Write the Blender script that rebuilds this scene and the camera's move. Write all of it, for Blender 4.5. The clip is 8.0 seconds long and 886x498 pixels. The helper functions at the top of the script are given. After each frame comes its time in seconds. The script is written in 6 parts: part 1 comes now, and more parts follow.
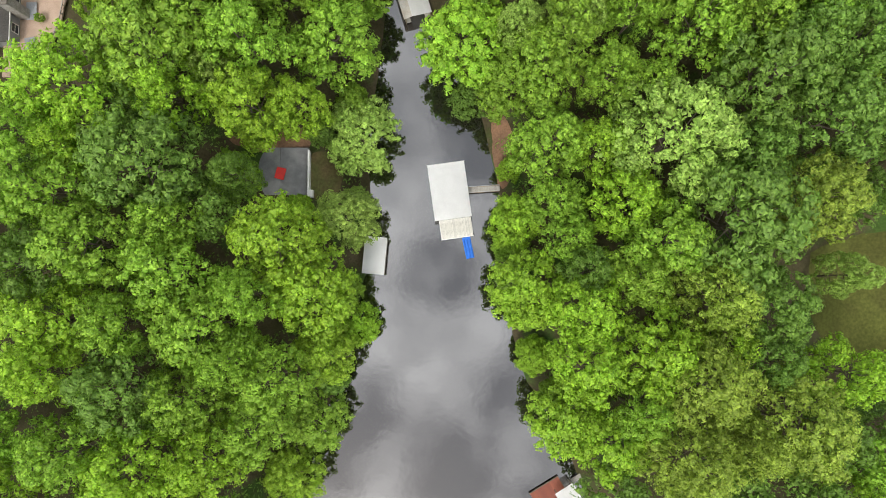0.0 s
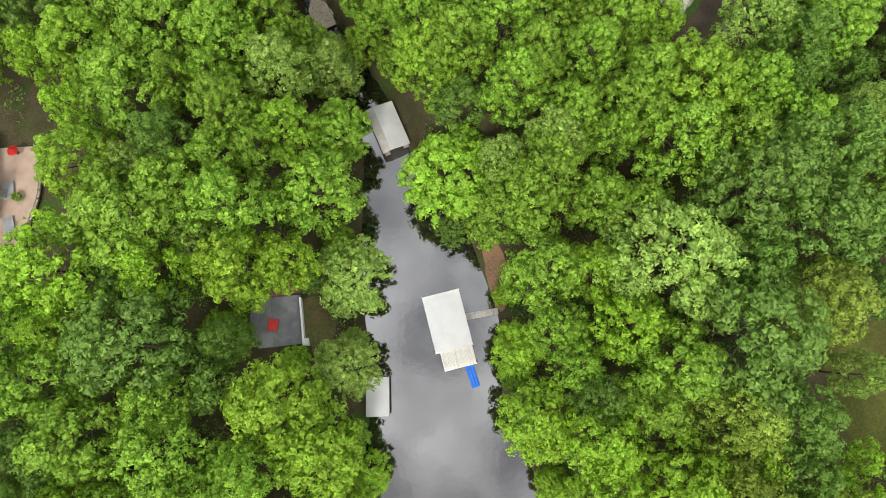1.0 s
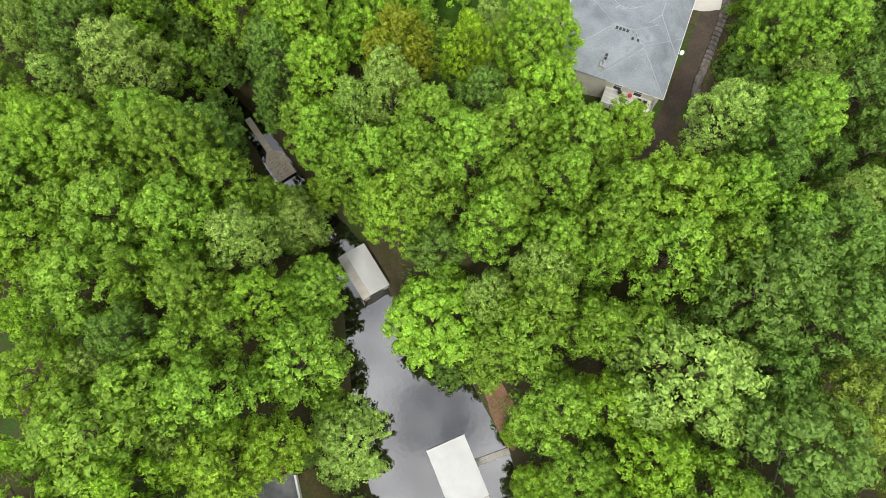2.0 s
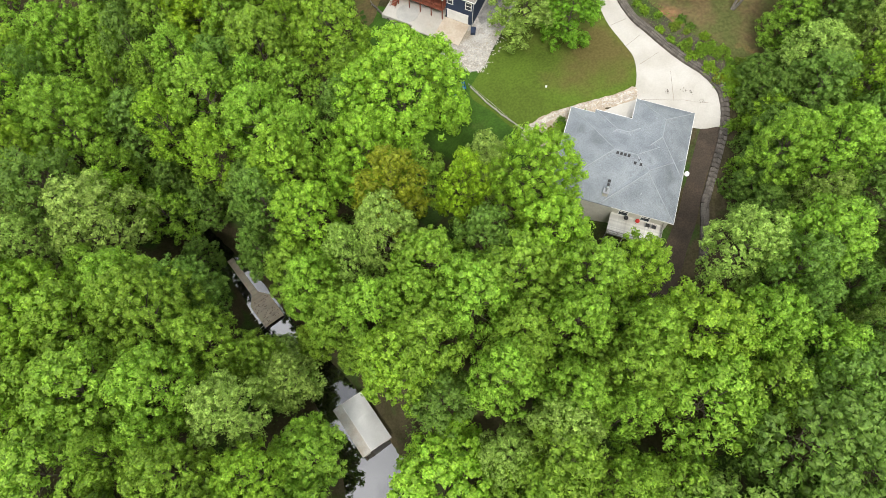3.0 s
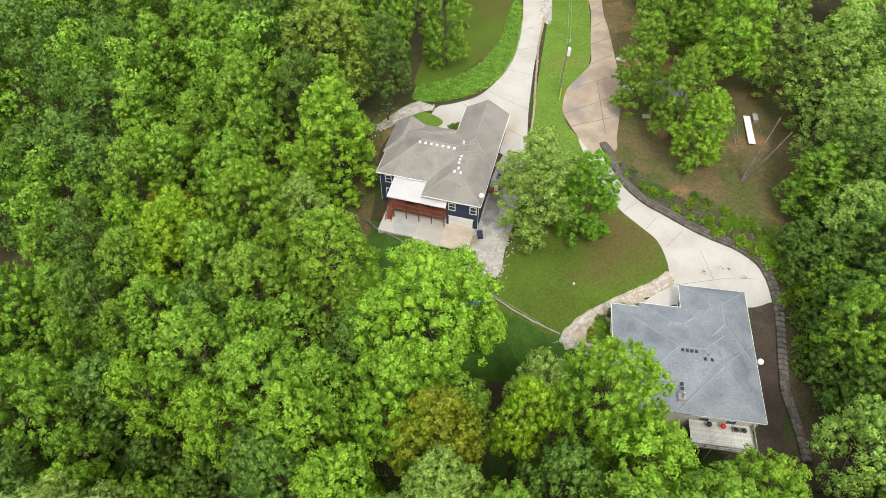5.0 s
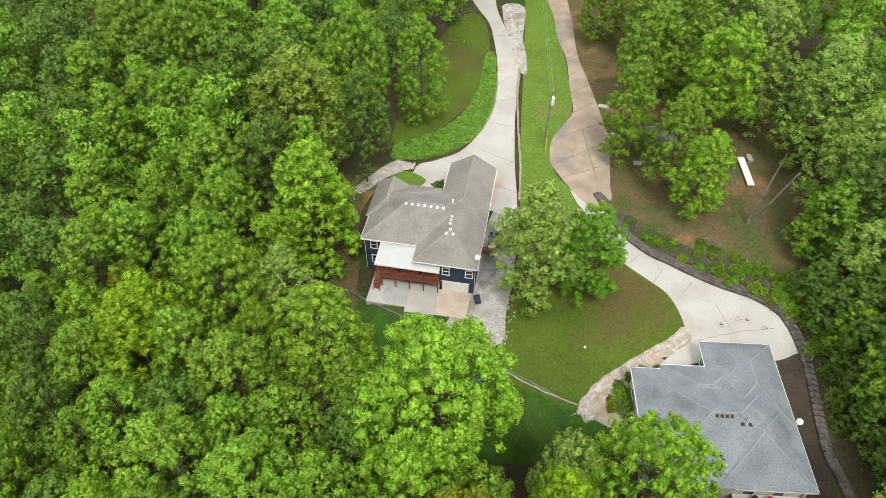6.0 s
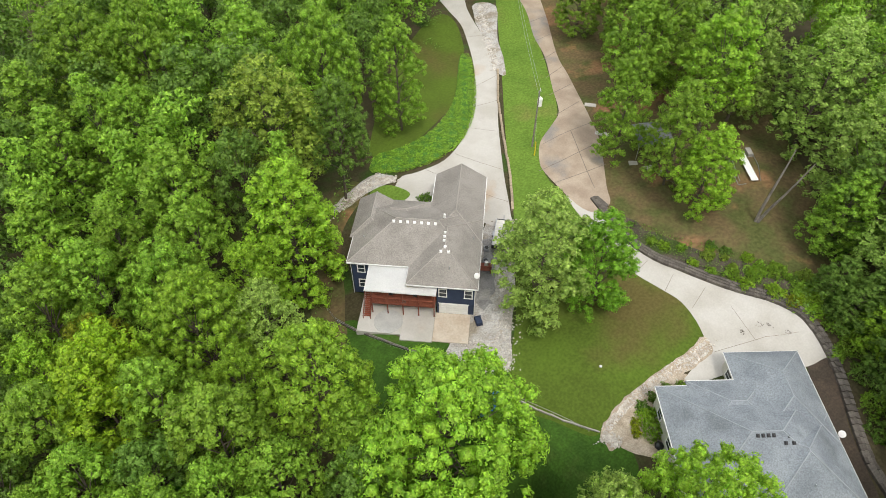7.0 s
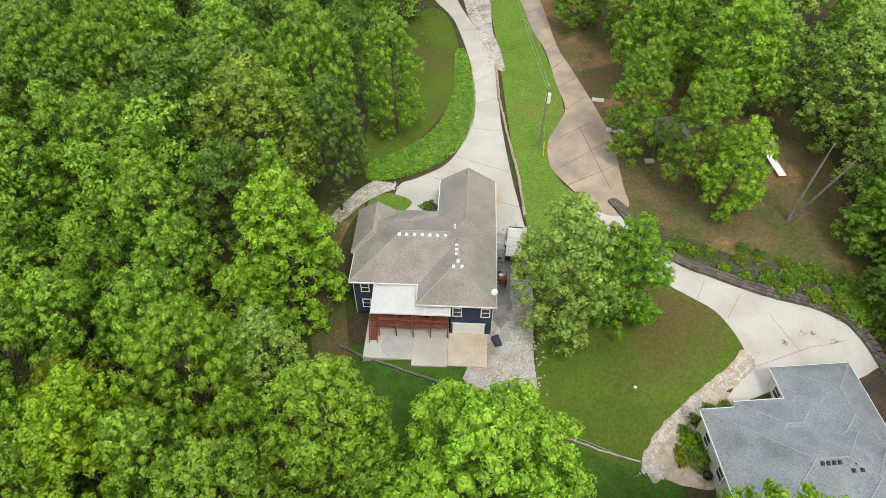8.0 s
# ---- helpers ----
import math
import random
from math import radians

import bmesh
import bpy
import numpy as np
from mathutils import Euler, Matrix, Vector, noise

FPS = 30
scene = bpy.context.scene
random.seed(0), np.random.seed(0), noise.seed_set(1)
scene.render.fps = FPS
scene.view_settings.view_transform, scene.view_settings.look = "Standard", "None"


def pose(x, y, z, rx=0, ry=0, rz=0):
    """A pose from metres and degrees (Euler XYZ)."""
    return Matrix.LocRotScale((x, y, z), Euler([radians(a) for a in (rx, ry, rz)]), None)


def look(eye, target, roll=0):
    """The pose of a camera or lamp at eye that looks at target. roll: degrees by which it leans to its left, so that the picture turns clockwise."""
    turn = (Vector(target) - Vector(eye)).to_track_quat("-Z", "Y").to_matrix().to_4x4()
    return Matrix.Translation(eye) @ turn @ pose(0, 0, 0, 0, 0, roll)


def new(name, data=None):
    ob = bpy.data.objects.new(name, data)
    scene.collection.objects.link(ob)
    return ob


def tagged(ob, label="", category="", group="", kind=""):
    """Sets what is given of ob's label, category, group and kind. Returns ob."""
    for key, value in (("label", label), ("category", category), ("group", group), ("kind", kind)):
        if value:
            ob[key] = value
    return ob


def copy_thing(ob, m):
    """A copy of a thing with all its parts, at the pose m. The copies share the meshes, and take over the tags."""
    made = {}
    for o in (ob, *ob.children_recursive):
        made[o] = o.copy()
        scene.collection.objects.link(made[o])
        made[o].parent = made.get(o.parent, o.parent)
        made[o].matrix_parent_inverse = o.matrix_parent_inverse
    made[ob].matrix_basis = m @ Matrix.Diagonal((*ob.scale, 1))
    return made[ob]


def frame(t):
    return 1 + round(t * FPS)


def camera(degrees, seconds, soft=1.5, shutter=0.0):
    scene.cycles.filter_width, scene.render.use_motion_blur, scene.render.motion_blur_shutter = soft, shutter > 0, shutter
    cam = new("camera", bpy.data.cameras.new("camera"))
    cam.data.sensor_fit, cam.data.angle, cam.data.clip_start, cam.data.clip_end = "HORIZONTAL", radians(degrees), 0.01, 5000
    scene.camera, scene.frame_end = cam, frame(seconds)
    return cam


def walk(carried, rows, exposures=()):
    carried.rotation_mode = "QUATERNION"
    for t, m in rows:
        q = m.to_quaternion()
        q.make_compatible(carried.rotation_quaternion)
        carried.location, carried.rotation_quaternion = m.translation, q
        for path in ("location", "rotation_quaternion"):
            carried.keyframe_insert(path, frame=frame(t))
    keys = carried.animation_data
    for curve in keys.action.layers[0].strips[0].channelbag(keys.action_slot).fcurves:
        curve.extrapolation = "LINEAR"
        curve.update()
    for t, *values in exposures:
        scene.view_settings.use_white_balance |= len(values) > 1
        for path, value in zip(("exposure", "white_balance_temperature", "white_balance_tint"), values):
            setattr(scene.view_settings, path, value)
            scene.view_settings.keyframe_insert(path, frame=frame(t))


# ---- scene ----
cam = camera(68.1, 8.0, soft=0.6)
METRES, EYE, TILT, LEAN, TURN = 90.0, 124.0, -87.0, 0.0, 0.0
ROWS = [
    (0.0, 0.0, 0.0, 0.0, 0.0, 0.0, -0.0),
    (0.5, -0.0011, 0.0102, 0.0708, -0.09, 2.86, 1.55),
    (1.0, -0.0027, 0.0247, 0.1365, -0.39, 5.59, 6.25),
    (1.5, -0.0005, 0.0479, 0.2045, -0.77, 8.67, 11.68),
    (3.0, 0.0143, 0.1422, 0.3965, -1.24, 19.53, 18.62),
    (3.5, 0.0071, 0.1735, 0.4523, -1.46, 23.26, 20.98),
    (4.0, -0.0137, 0.2039, 0.4983, -1.59, 26.95, 23.29),
    (4.5, -0.0447, 0.2347, 0.5386, -1.62, 30.8, 25.56),
    (5.0, -0.0594, 0.2633, 0.5854, -1.72, 34.99, 27.88),
    (6.5, -0.0628, 0.3569, 0.7251, -2.15, 39.89, 35.02),
    (7.0, -0.0586, 0.3869, 0.7717, -2.3, 39.76, 37.37),
    (7.5, -0.0515, 0.416, 0.8181, -2.43, 39.6, 39.24),
    (8.0, -0.0441, 0.4456, 0.8647, -2.47, 39.48, 40.07),
]
walk(cam, [(t, pose(0, 0, EYE, TILT, LEAN, TURN) @ pose(METRES * x, METRES * y, METRES * z, 90 + pitch, roll, yaw)) for t, x, y, z, yaw, pitch, roll in ROWS], exposures=[(0.0, 0.53), (3.0, 0.61), (5.0, 0.47), (8.0, 0.30)])

# ---- light ----
SUN_AZ, SUN_EL = 200.0, 58.0
world = bpy.data.worlds.new("sky")
scene.world = world
world.use_nodes = True
_bg = world.node_tree.nodes["Background"]
_sky = world.node_tree.nodes.new("ShaderNodeTexSky")
_sky.sky_type, _sky.sun_disc = "NISHITA", False
_sky.sun_elevation, _sky.sun_rotation = radians(SUN_EL), radians(SUN_AZ)
_sky.air_density, _sky.dust_density, _sky.ozone_density = 1.0, 4.0, 1.0
# broken overcast: grey clouds laid over the blue
_tc = world.node_tree.nodes.new("ShaderNodeTexCoord")
_cl = world.node_tree.nodes.new("ShaderNodeTexNoise")
_cl.inputs["Scale"].default_value, _cl.inputs["Detail"].default_value = 5.5, 3.0
_cr = world.node_tree.nodes.new("ShaderNodeValToRGB")
_cr.color_ramp.elements[0].position, _cr.color_ramp.elements[0].color = 0.38, (3.2, 3.35, 3.6, 1)
_cr.color_ramp.elements[1].position, _cr.color_ramp.elements[1].color = 0.60, (11.8, 11.9, 12.0, 1)
_mx = world.node_tree.nodes.new("ShaderNodeMix")
_mx.data_type = "RGBA"
_mx.inputs[0].default_value = 0.86
_mp = world.node_tree.nodes.new("ShaderNodeMapping")
_mp.inputs["Location"].default_value = (0.31, 0.17, 0.42)
world.node_tree.links.new(_tc.outputs["Generated"], _mp.inputs["Vector"])
world.node_tree.links.new(_mp.outputs["Vector"], _cl.inputs["Vector"])
world.node_tree.links.new(_cl.outputs["Fac"], _cr.inputs["Fac"])
world.node_tree.links.new(_sky.outputs["Color"], _mx.inputs[6])
world.node_tree.links.new(_cr.outputs["Color"], _mx.inputs[7])
world.node_tree.links.new(_mx.outputs[2], _bg.inputs["Color"])
_bg.inputs["Strength"].default_value = 0.15
sun = new("sun", bpy.data.lights.new("sun", "SUN"))
sun.data.energy, sun.data.angle, sun.data.color = 1.5, radians(14), (1.0, 0.965, 0.90)
_a, _e = radians(SUN_AZ), radians(SUN_EL)
sun.matrix_world = look((0, 0, 200), (-math.sin(_a) * math.cos(_e), -math.cos(_a) * math.cos(_e), 200 - math.sin(_e)))


# ---- materials ----
def mat(name, base, other=None, scale=1.0, fine=12.0, rough=0.85, bump=0.3, metal=0.0, third=None, spots=0.0, coord="Object", stretch=(1, 1, 1), vary=0.0, grit=0.26):
    """Two-scale procedural surface: base to other by a coarse noise, a fine grain, a bump and scattered spots of a third colour."""
    m = bpy.data.materials.new(name)
    m.use_nodes = True
    nt, n = m.node_tree, m.node_tree.nodes
    bs = n["Principled BSDF"]
    bs.inputs["Roughness"].default_value, bs.inputs["Metallic"].default_value = rough, metal
    bs.inputs["Specular IOR Level"].default_value = 0.08 if rough >= 0.95 else 0.4
    other = other or tuple(c * 0.7 for c in base)
    tc, mp = n.new("ShaderNodeTexCoord"), n.new("ShaderNodeMapping")
    mp.inputs["Scale"].default_value = stretch
    nt.links.new(tc.outputs[coord], mp.inputs["Vector"])
    big, small = n.new("ShaderNodeTexNoise"), n.new("ShaderNodeTexNoise")
    big.inputs["Scale"].default_value, big.inputs["Detail"].default_value = scale, 6.0
    small.inputs["Scale"].default_value, small.inputs["Detail"].default_value = fine, 3.0
    for k in (big, small):
        nt.links.new(mp.outputs["Vector"], k.inputs["Vector"])
    ramp = n.new("ShaderNodeValToRGB")
    ramp.color_ramp.elements[0].position, ramp.color_ramp.elements[0].color = 0.38, (*base, 1)
    ramp.color_ramp.elements[1].position, ramp.color_ramp.elements[1].color = 0.64, (*other, 1)
    nt.links.new(big.outputs["Fac"], ramp.inputs["Fac"])
    out = ramp.outputs["Color"]
    if third:
        sp, cut, mx = n.new("ShaderNodeTexNoise"), n.new("ShaderNodeMapRange"), n.new("ShaderNodeMix")
        sp.inputs["Scale"].default_value, sp.inputs["Detail"].default_value = scale * 0.43, 4.0
        cut.inputs["From Min"].default_value, cut.inputs["From Max"].default_value = 0.62 - spots, 0.74 - spots
        mx.data_type = "RGBA"
        mx.inputs[7].default_value = (*third, 1)
        nt.links.new(mp.outputs["Vector"], sp.inputs["Vector"])
        nt.links.new(sp.outputs["Fac"], cut.inputs["Value"])
        nt.links.new(cut.outputs["Result"], mx.inputs[0])
        nt.links.new(out, mx.inputs[6])
        out = mx.outputs[2]
    grain, mul = n.new("ShaderNodeMapRange"), n.new("ShaderNodeMix")
    grain.inputs["From Min"].default_value, grain.inputs["From Max"].default_value = 0.3, 0.7
    grain.inputs["To Min"].default_value, grain.inputs["To Max"].default_value = 1 - grit, 1 + grit * 0.75
    nt.links.new(small.outputs["Fac"], grain.inputs["Value"])
    mul.data_type, mul.blend_type = "RGBA", "MULTIPLY"
    mul.inputs[0].default_value = 1.0
    nt.links.new(out, mul.inputs[6])
    nt.links.new(grain.outputs["Result"], mul.inputs[7])
    out = mul.outputs[2]
    if vary:
        oi, vr, hs = n.new("ShaderNodeObjectInfo"), n.new("ShaderNodeMapRange"), n.new("ShaderNodeHueSaturation")
        vr.inputs["To Min"].default_value, vr.inputs["To Max"].default_value = 1 - vary, 1 + vary
        nt.links.new(oi.outputs["Random"], vr.inputs["Value"])
        nt.links.new(vr.outputs["Result"], hs.inputs["Value"])
        nt.links.new(out, hs.inputs["Color"])
        out = hs.outputs["Color"]
    nt.links.new(out, bs.inputs["Base Color"])
    if bump:
        bp = n.new("ShaderNodeBump")
        bp.inputs["Strength"].default_value, bp.inputs["Distance"].default_value = bump, 0.05
        nt.links.new(small.outputs["Fac"], bp.inputs["Height"])
        nt.links.new(bp.outputs["Normal"], bs.inputs["Normal"])
    return m


def leaf_mat(name, young, old, through_light=0.36):
    """Leaves: a colour for each leaf between two tones, a shift for each tree, and light passing through the blades."""
    m = bpy.data.materials.new(name)
    m.use_nodes = True
    nt, n = m.node_tree, m.node_tree.nodes
    bs = n["Principled BSDF"]
    geo, oi, ramp, hs = n.new("ShaderNodeNewGeometry"), n.new("ShaderNodeObjectInfo"), n.new("ShaderNodeValToRGB"), n.new("ShaderNodeHueSaturation")
    tone = [tuple(o + (y - o) * k for o, y in zip(old, young)) for k in (0.22, 0.85)]
    ramp.color_ramp.elements[0].color, ramp.color_ramp.elements[1].color = (*tone[0], 1), (*tone[1], 1)
    nt.links.new(geo.outputs["Random Per Island"], ramp.inputs["Fac"])
    nt.links.new(ramp.outputs["Color"], hs.inputs["Color"])
    for socket, lo, hi in (("Hue", 0.494, 0.503), ("Value", 0.88, 1.12)):
        r = n.new("ShaderNodeMapRange")
        r.inputs["To Min"].default_value, r.inputs["To Max"].default_value = lo, hi
        nt.links.new(oi.outputs["Random"], r.inputs["Value"])
        nt.links.new(r.outputs["Result"], hs.inputs[socket])
    # single leaves within a spray
    tc, vo, sep, rng_, mul, bp = n.new("ShaderNodeTexCoord"), n.new("ShaderNodeTexVoronoi"), n.new("ShaderNodeSeparateColor"), n.new("ShaderNodeMapRange"), n.new("ShaderNodeMix"), n.new("ShaderNodeBump")
    vo.inputs["Scale"].default_value = 5.2
    nt.links.new(tc.outputs["Object"], vo.inputs["Vector"])
    nt.links.new(vo.outputs["Color"], sep.inputs["Color"])
    rng_.inputs["To Min"].default_value, rng_.inputs["To Max"].default_value = 0.64, 1.34
    nt.links.new(sep.outputs["Red"], rng_.inputs["Value"])
    mul.data_type, mul.blend_type = "RGBA", "MULTIPLY"
    mul.inputs[0].default_value = 1.0
    clump, csep, crng, cmul = n.new("ShaderNodeTexVoronoi"), n.new("ShaderNodeSeparateColor"), n.new("ShaderNodeMapRange"), n.new("ShaderNodeMix")
    clump.inputs["Scale"].default_value = 0.75
    nt.links.new(tc.outputs["Object"], clump.inputs["Vector"])
    nt.links.new(clump.outputs["Color"], csep.inputs["Color"])
    crng.inputs["To Min"].default_value, crng.inputs["To Max"].default_value = 0.8, 1.18
    nt.links.new(csep.outputs["Red"], crng.inputs["Value"])
    cmul.data_type, cmul.blend_type = "RGBA", "MULTIPLY"
    cmul.inputs[0].default_value = 1.0
    nt.links.new(hs.outputs["Color"], cmul.inputs[6])
    nt.links.new(crng.outputs["Result"], cmul.inputs[7])
    nt.links.new(cmul.outputs[2], mul.inputs[6])
    nt.links.new(rng_.outputs["Result"], mul.inputs[7])
    bp.inputs["Strength"].default_value, bp.inputs["Distance"].default_value = 0.7, 0.1
    bp.invert = True
    nt.links.new(vo.outputs["Distance"], bp.inputs["Height"])
    nt.links.new(bp.outputs["Normal"], bs.inputs["Normal"])
    nt.links.new(mul.outputs[2], bs.inputs["Base Color"])
    bs.inputs["Roughness"].default_value = 0.5
    bs.inputs["Specular IOR Level"].default_value = 0.32
    tr, add = n.new("ShaderNodeBsdfTranslucent"), n.new("ShaderNodeMixShader")
    add.inputs[0].default_value = through_light
    nt.links.new(mul.outputs[2], tr.inputs["Color"])
    nt.links.new(bs.outputs["BSDF"], add.inputs[1])
    nt.links.new(tr.outputs["BSDF"], add.inputs[2])
    nt.links.new(add.outputs["Shader"], n["Material Output"].inputs["Surface"])
    return m


LEAF = {
    "bright": leaf_mat("leaf_bright", (0.375, 0.57, 0.04), (0.165, 0.345, 0.022)),
    "fresh": leaf_mat("leaf_fresh", (0.372, 0.575, 0.045), (0.16, 0.348, 0.025)),
    "vivid": leaf_mat("leaf_vivid", (0.29, 0.57, 0.04), (0.125, 0.35, 0.02)),
    "lime": leaf_mat("leaf_lime", (0.41, 0.595, 0.028), (0.175, 0.37, 0.015)),
    "green": leaf_mat("leaf_green", (0.335, 0.525, 0.05), (0.138, 0.295, 0.025)),
    "pale": leaf_mat("leaf_pale", (0.43, 0.585, 0.12), (0.18, 0.325, 0.045)),
    "olive": leaf_mat("leaf_olive", (0.36, 0.465, 0.06), (0.15, 0.25, 0.026)),
    "dark": leaf_mat("leaf_dark", (0.225, 0.37, 0.055), (0.088, 0.195, 0.025)),
    "gold": leaf_mat("leaf_gold", (0.38, 0.43, 0.022), (0.165, 0.235, 0.014)),
}
M_BARK = mat("bark", (0.16, 0.13, 0.10), (0.09, 0.075, 0.06), 1.5, 9, 0.95, 0.6, stretch=(1, 1, 0.25))
M_DEAD = mat("grey_dead_wood", (0.27, 0.24, 0.21), (0.17, 0.15, 0.13), 1.5, 9, 0.95, 0.4)
M_FLOOR = mat("leaf_litter", (0.085, 0.07, 0.04), (0.06, 0.055, 0.026), 0.35, 3.0, 1.0, 0.6, third=(0.05, 0.09, 0.02), spots=0.1)
M_LAWN = mat("mown_grass", (0.098, 0.152, 0.021), (0.082, 0.118, 0.019), 0.11, 2.5, 1.0, 0.4, third=(0.118, 0.10, 0.034), spots=0.12, grit=0.2)
M_SLOPE = mat("rough_grass_slope", (0.058, 0.125, 0.018), (0.042, 0.09, 0.015), 0.5, 3.5, 1.0, 0.6, third=(0.075, 0.12, 0.025), spots=0.05)
M_LAWN2 = mat("roadside_grass", (0.145, 0.235, 0.036), (0.115, 0.195, 0.03), 0.2, 2.5, 1.0, 0.4, third=(0.18, 0.205, 0.05), spots=0.04)
M_BARE = mat("thin_grass_and_clay", (0.15, 0.11, 0.055), (0.095, 0.105, 0.035), 0.25, 2.0, 1.0, 0.4, third=(0.30, 0.165, 0.085), spots=0.07)
M_MOSS = mat("mossy_clearing", (0.095, 0.105, 0.025), (0.07, 0.072, 0.02), 0.15, 2.0, 1.0, 0.4, third=(0.08, 0.065, 0.035), spots=0.05)
M_IVY = mat("ground_cover", (0.075, 0.20, 0.02), (0.05, 0.14, 0.015), 1.2, 5.0, 0.9, 0.9)
M_CONC = mat("concrete", (0.52, 0.495, 0.45), (0.445, 0.415, 0.365), 0.22, 4.0, 0.9, 0.12, third=(0.45, 0.34, 0.24), spots=-0.02, grit=0.06)
M_CONC2 = mat("stained_concrete", (0.43, 0.345, 0.26), (0.33, 0.255, 0.19), 0.3, 4.0, 0.9, 0.12, third=(0.26, 0.235, 0.21), spots=0.09, grit=0.1)
M_SLEEPER = mat("weathered_sleeper", (0.36, 0.29, 0.20), (0.24, 0.19, 0.13), 1.0, 8.0, 0.9, 0.4, vary=0.2)
M_CONCG = mat("grey_concrete", (0.24, 0.24, 0.24), (0.17, 0.17, 0.175), 0.5, 4.0, 0.9, 0.12, third=(0.11, 0.11, 0.11), grit=0.1)
M_CONC2G = mat("worn_grey_concrete", (0.47, 0.46, 0.43), (0.40, 0.39, 0.37), 0.6, 5.0, 0.9, 0.12, grit=0.1)
M_GRAVEL = mat("gravel", (0.50, 0.48, 0.45), (0.36, 0.33, 0.29), 0.6, 5.5, 1.0, 0.9, third=(0.30, 0.26, 0.20), spots=0.1, grit=0.36)
M_PEBBLE = mat("river_pebbles", (0.50, 0.42, 0.33), (0.36, 0.29, 0.21), 0.9, 6.0, 0.9, 0.9)
M_CLAY = mat("red_clay_bank", (0.26, 0.15, 0.09), (0.18, 0.11, 0.07), 0.3, 3.0, 1.0, 0.4)


def shingle_mat(name, a, b, c):
    m = mat(name, a, b, 0.35, 6.0, 0.92, 0.25, third=c, spots=0.0)
    return m


M_ROOFB = shingle_mat("brown_grey_shingles", (0.29, 0.265, 0.235), (0.235, 0.215, 0.19), (0.20, 0.18, 0.16))
M_ROOFG = shingle_mat("blue_grey_shingles", (0.25, 0.275, 0.295), (0.19, 0.21, 0.23), (0.145, 0.16, 0.172))
M_CAPB = mat("brown_grey_ridge_caps", (0.37, 0.34, 0.305), (0.32, 0.295, 0.26), 0.6, 6.0, 0.9, 0.1, grit=0.08)
M_CAPG = mat("blue_grey_ridge_caps", (0.34, 0.365, 0.385), (0.30, 0.32, 0.34), 0.6, 6.0, 0.9, 0.1, grit=0.08)
M_WHITE = mat("white_paint", (0.78, 0.77, 0.74), (0.70, 0.69, 0.66), 0.8, 6.0, 0.55, 0.05, grit=0.04)
M_TIN = mat("white_metal_sheet", (0.90, 0.90, 0.88), (0.85, 0.85, 0.83), 0.5, 5.0, 0.4, 0.05, third=(0.76, 0.74, 0.71), spots=-0.06, grit=0.04)
M_RUSTTIN = mat("weathered_metal_sheet", (0.84, 0.82, 0.78), (0.70, 0.64, 0.56), 0.5, 5.0, 0.45, 0.1, third=(0.50, 0.25, 0.10), spots=0.04, grit=0.1)
M_NAVY = mat("navy_siding", (0.03, 0.045, 0.085), (0.024, 0.036, 0.07), 0.6, 6.0, 0.7, 0.1, grit=0.1)
M_CREAM = mat("cream_siding", (0.60, 0.58, 0.50), (0.52, 0.50, 0.43), 0.6, 6.0, 0.7, 0.1, grit=0.1)
M_DECK = mat("red_stained_timber", (0.25, 0.075, 0.04), (0.18, 0.05, 0.03), 0.9, 9.0, 0.7, 0.2)
M_TIMBER = mat("weathered_timber", (0.33, 0.27, 0.20), (0.23, 0.19, 0.145), 0.8, 8.0, 0.95, 0.4, vary=0.12)
M_GREYWOOD = mat("silvered_boards", (0.42, 0.40, 0.36), (0.33, 0.31, 0.28), 0.8, 8.0, 0.95, 0.3, vary=0.12)
# brown earth, its colour darkened for the shade on the side path
M_DIRT = mat("dark_brown_earth", (0.075, 0.054, 0.038), (0.052, 0.04, 0.028), 0.4, 4.0, 0.9, 0.4)
M_STONE = mat("grey_stone", (0.155, 0.137, 0.118), (0.10, 0.088, 0.076), 0.8, 6.0, 0.95, 0.5, vary=0.25)
M_PALEWOOD = mat("bleached_boards", (0.66, 0.64, 0.58), (0.54, 0.52, 0.46), 0.6, 6.0, 0.9, 0.2, vary=0.1, grit=0.12)
M_APRON = mat("tan_stained_concrete", (0.56, 0.485, 0.39), (0.47, 0.38, 0.29), 0.45, 4.0, 0.9, 0.12, third=(0.36, 0.23, 0.13), spots=-0.02, grit=0.1)
# pier boards: tan raised in colour to make up for the trees' shade
M_PIER = mat("brightened_tan_boards", (0.78, 0.68, 0.54), (0.66, 0.56, 0.43), 0.6, 6.0, 0.9, 0.2, vary=0.1, grit=0.12)
M_TANDECK = mat("faded_pink_tan_boards", (0.47, 0.34, 0.26), (0.38, 0.27, 0.20), 0.5, 6.0, 0.85, 0.2, grit=0.12)
M_DARKROOF = mat("dark_brown_shingles", (0.085, 0.078, 0.07), (0.065, 0.06, 0.055), 0.5, 6.0, 0.92, 0.25)
M_WORN = mat("worn_dark_paving", (0.30, 0.29, 0.28), (0.22, 0.215, 0.21), 0.6, 5.0, 0.95, 0.5, third=(0.40, 0.38, 0.35), spots=0.06, grit=0.3)
M_MULCH = mat("dark_bark_mulch", (0.105, 0.088, 0.066), (0.07, 0.06, 0.045), 0.5, 4.0, 1.0, 0.6, third=(0.06, 0.085, 0.025), spots=0.1, grit=0.35)
M_JOINT = mat("joint_filler", (0.26, 0.22, 0.18), (0.2, 0.17, 0.14), 0.6, 6.0, 0.95, 0.1)
M_CHIMNEY = mat("pale_stone_facing", (0.40, 0.38, 0.35), (0.30, 0.28, 0.26), 1.2, 7.0, 0.9, 0.4)
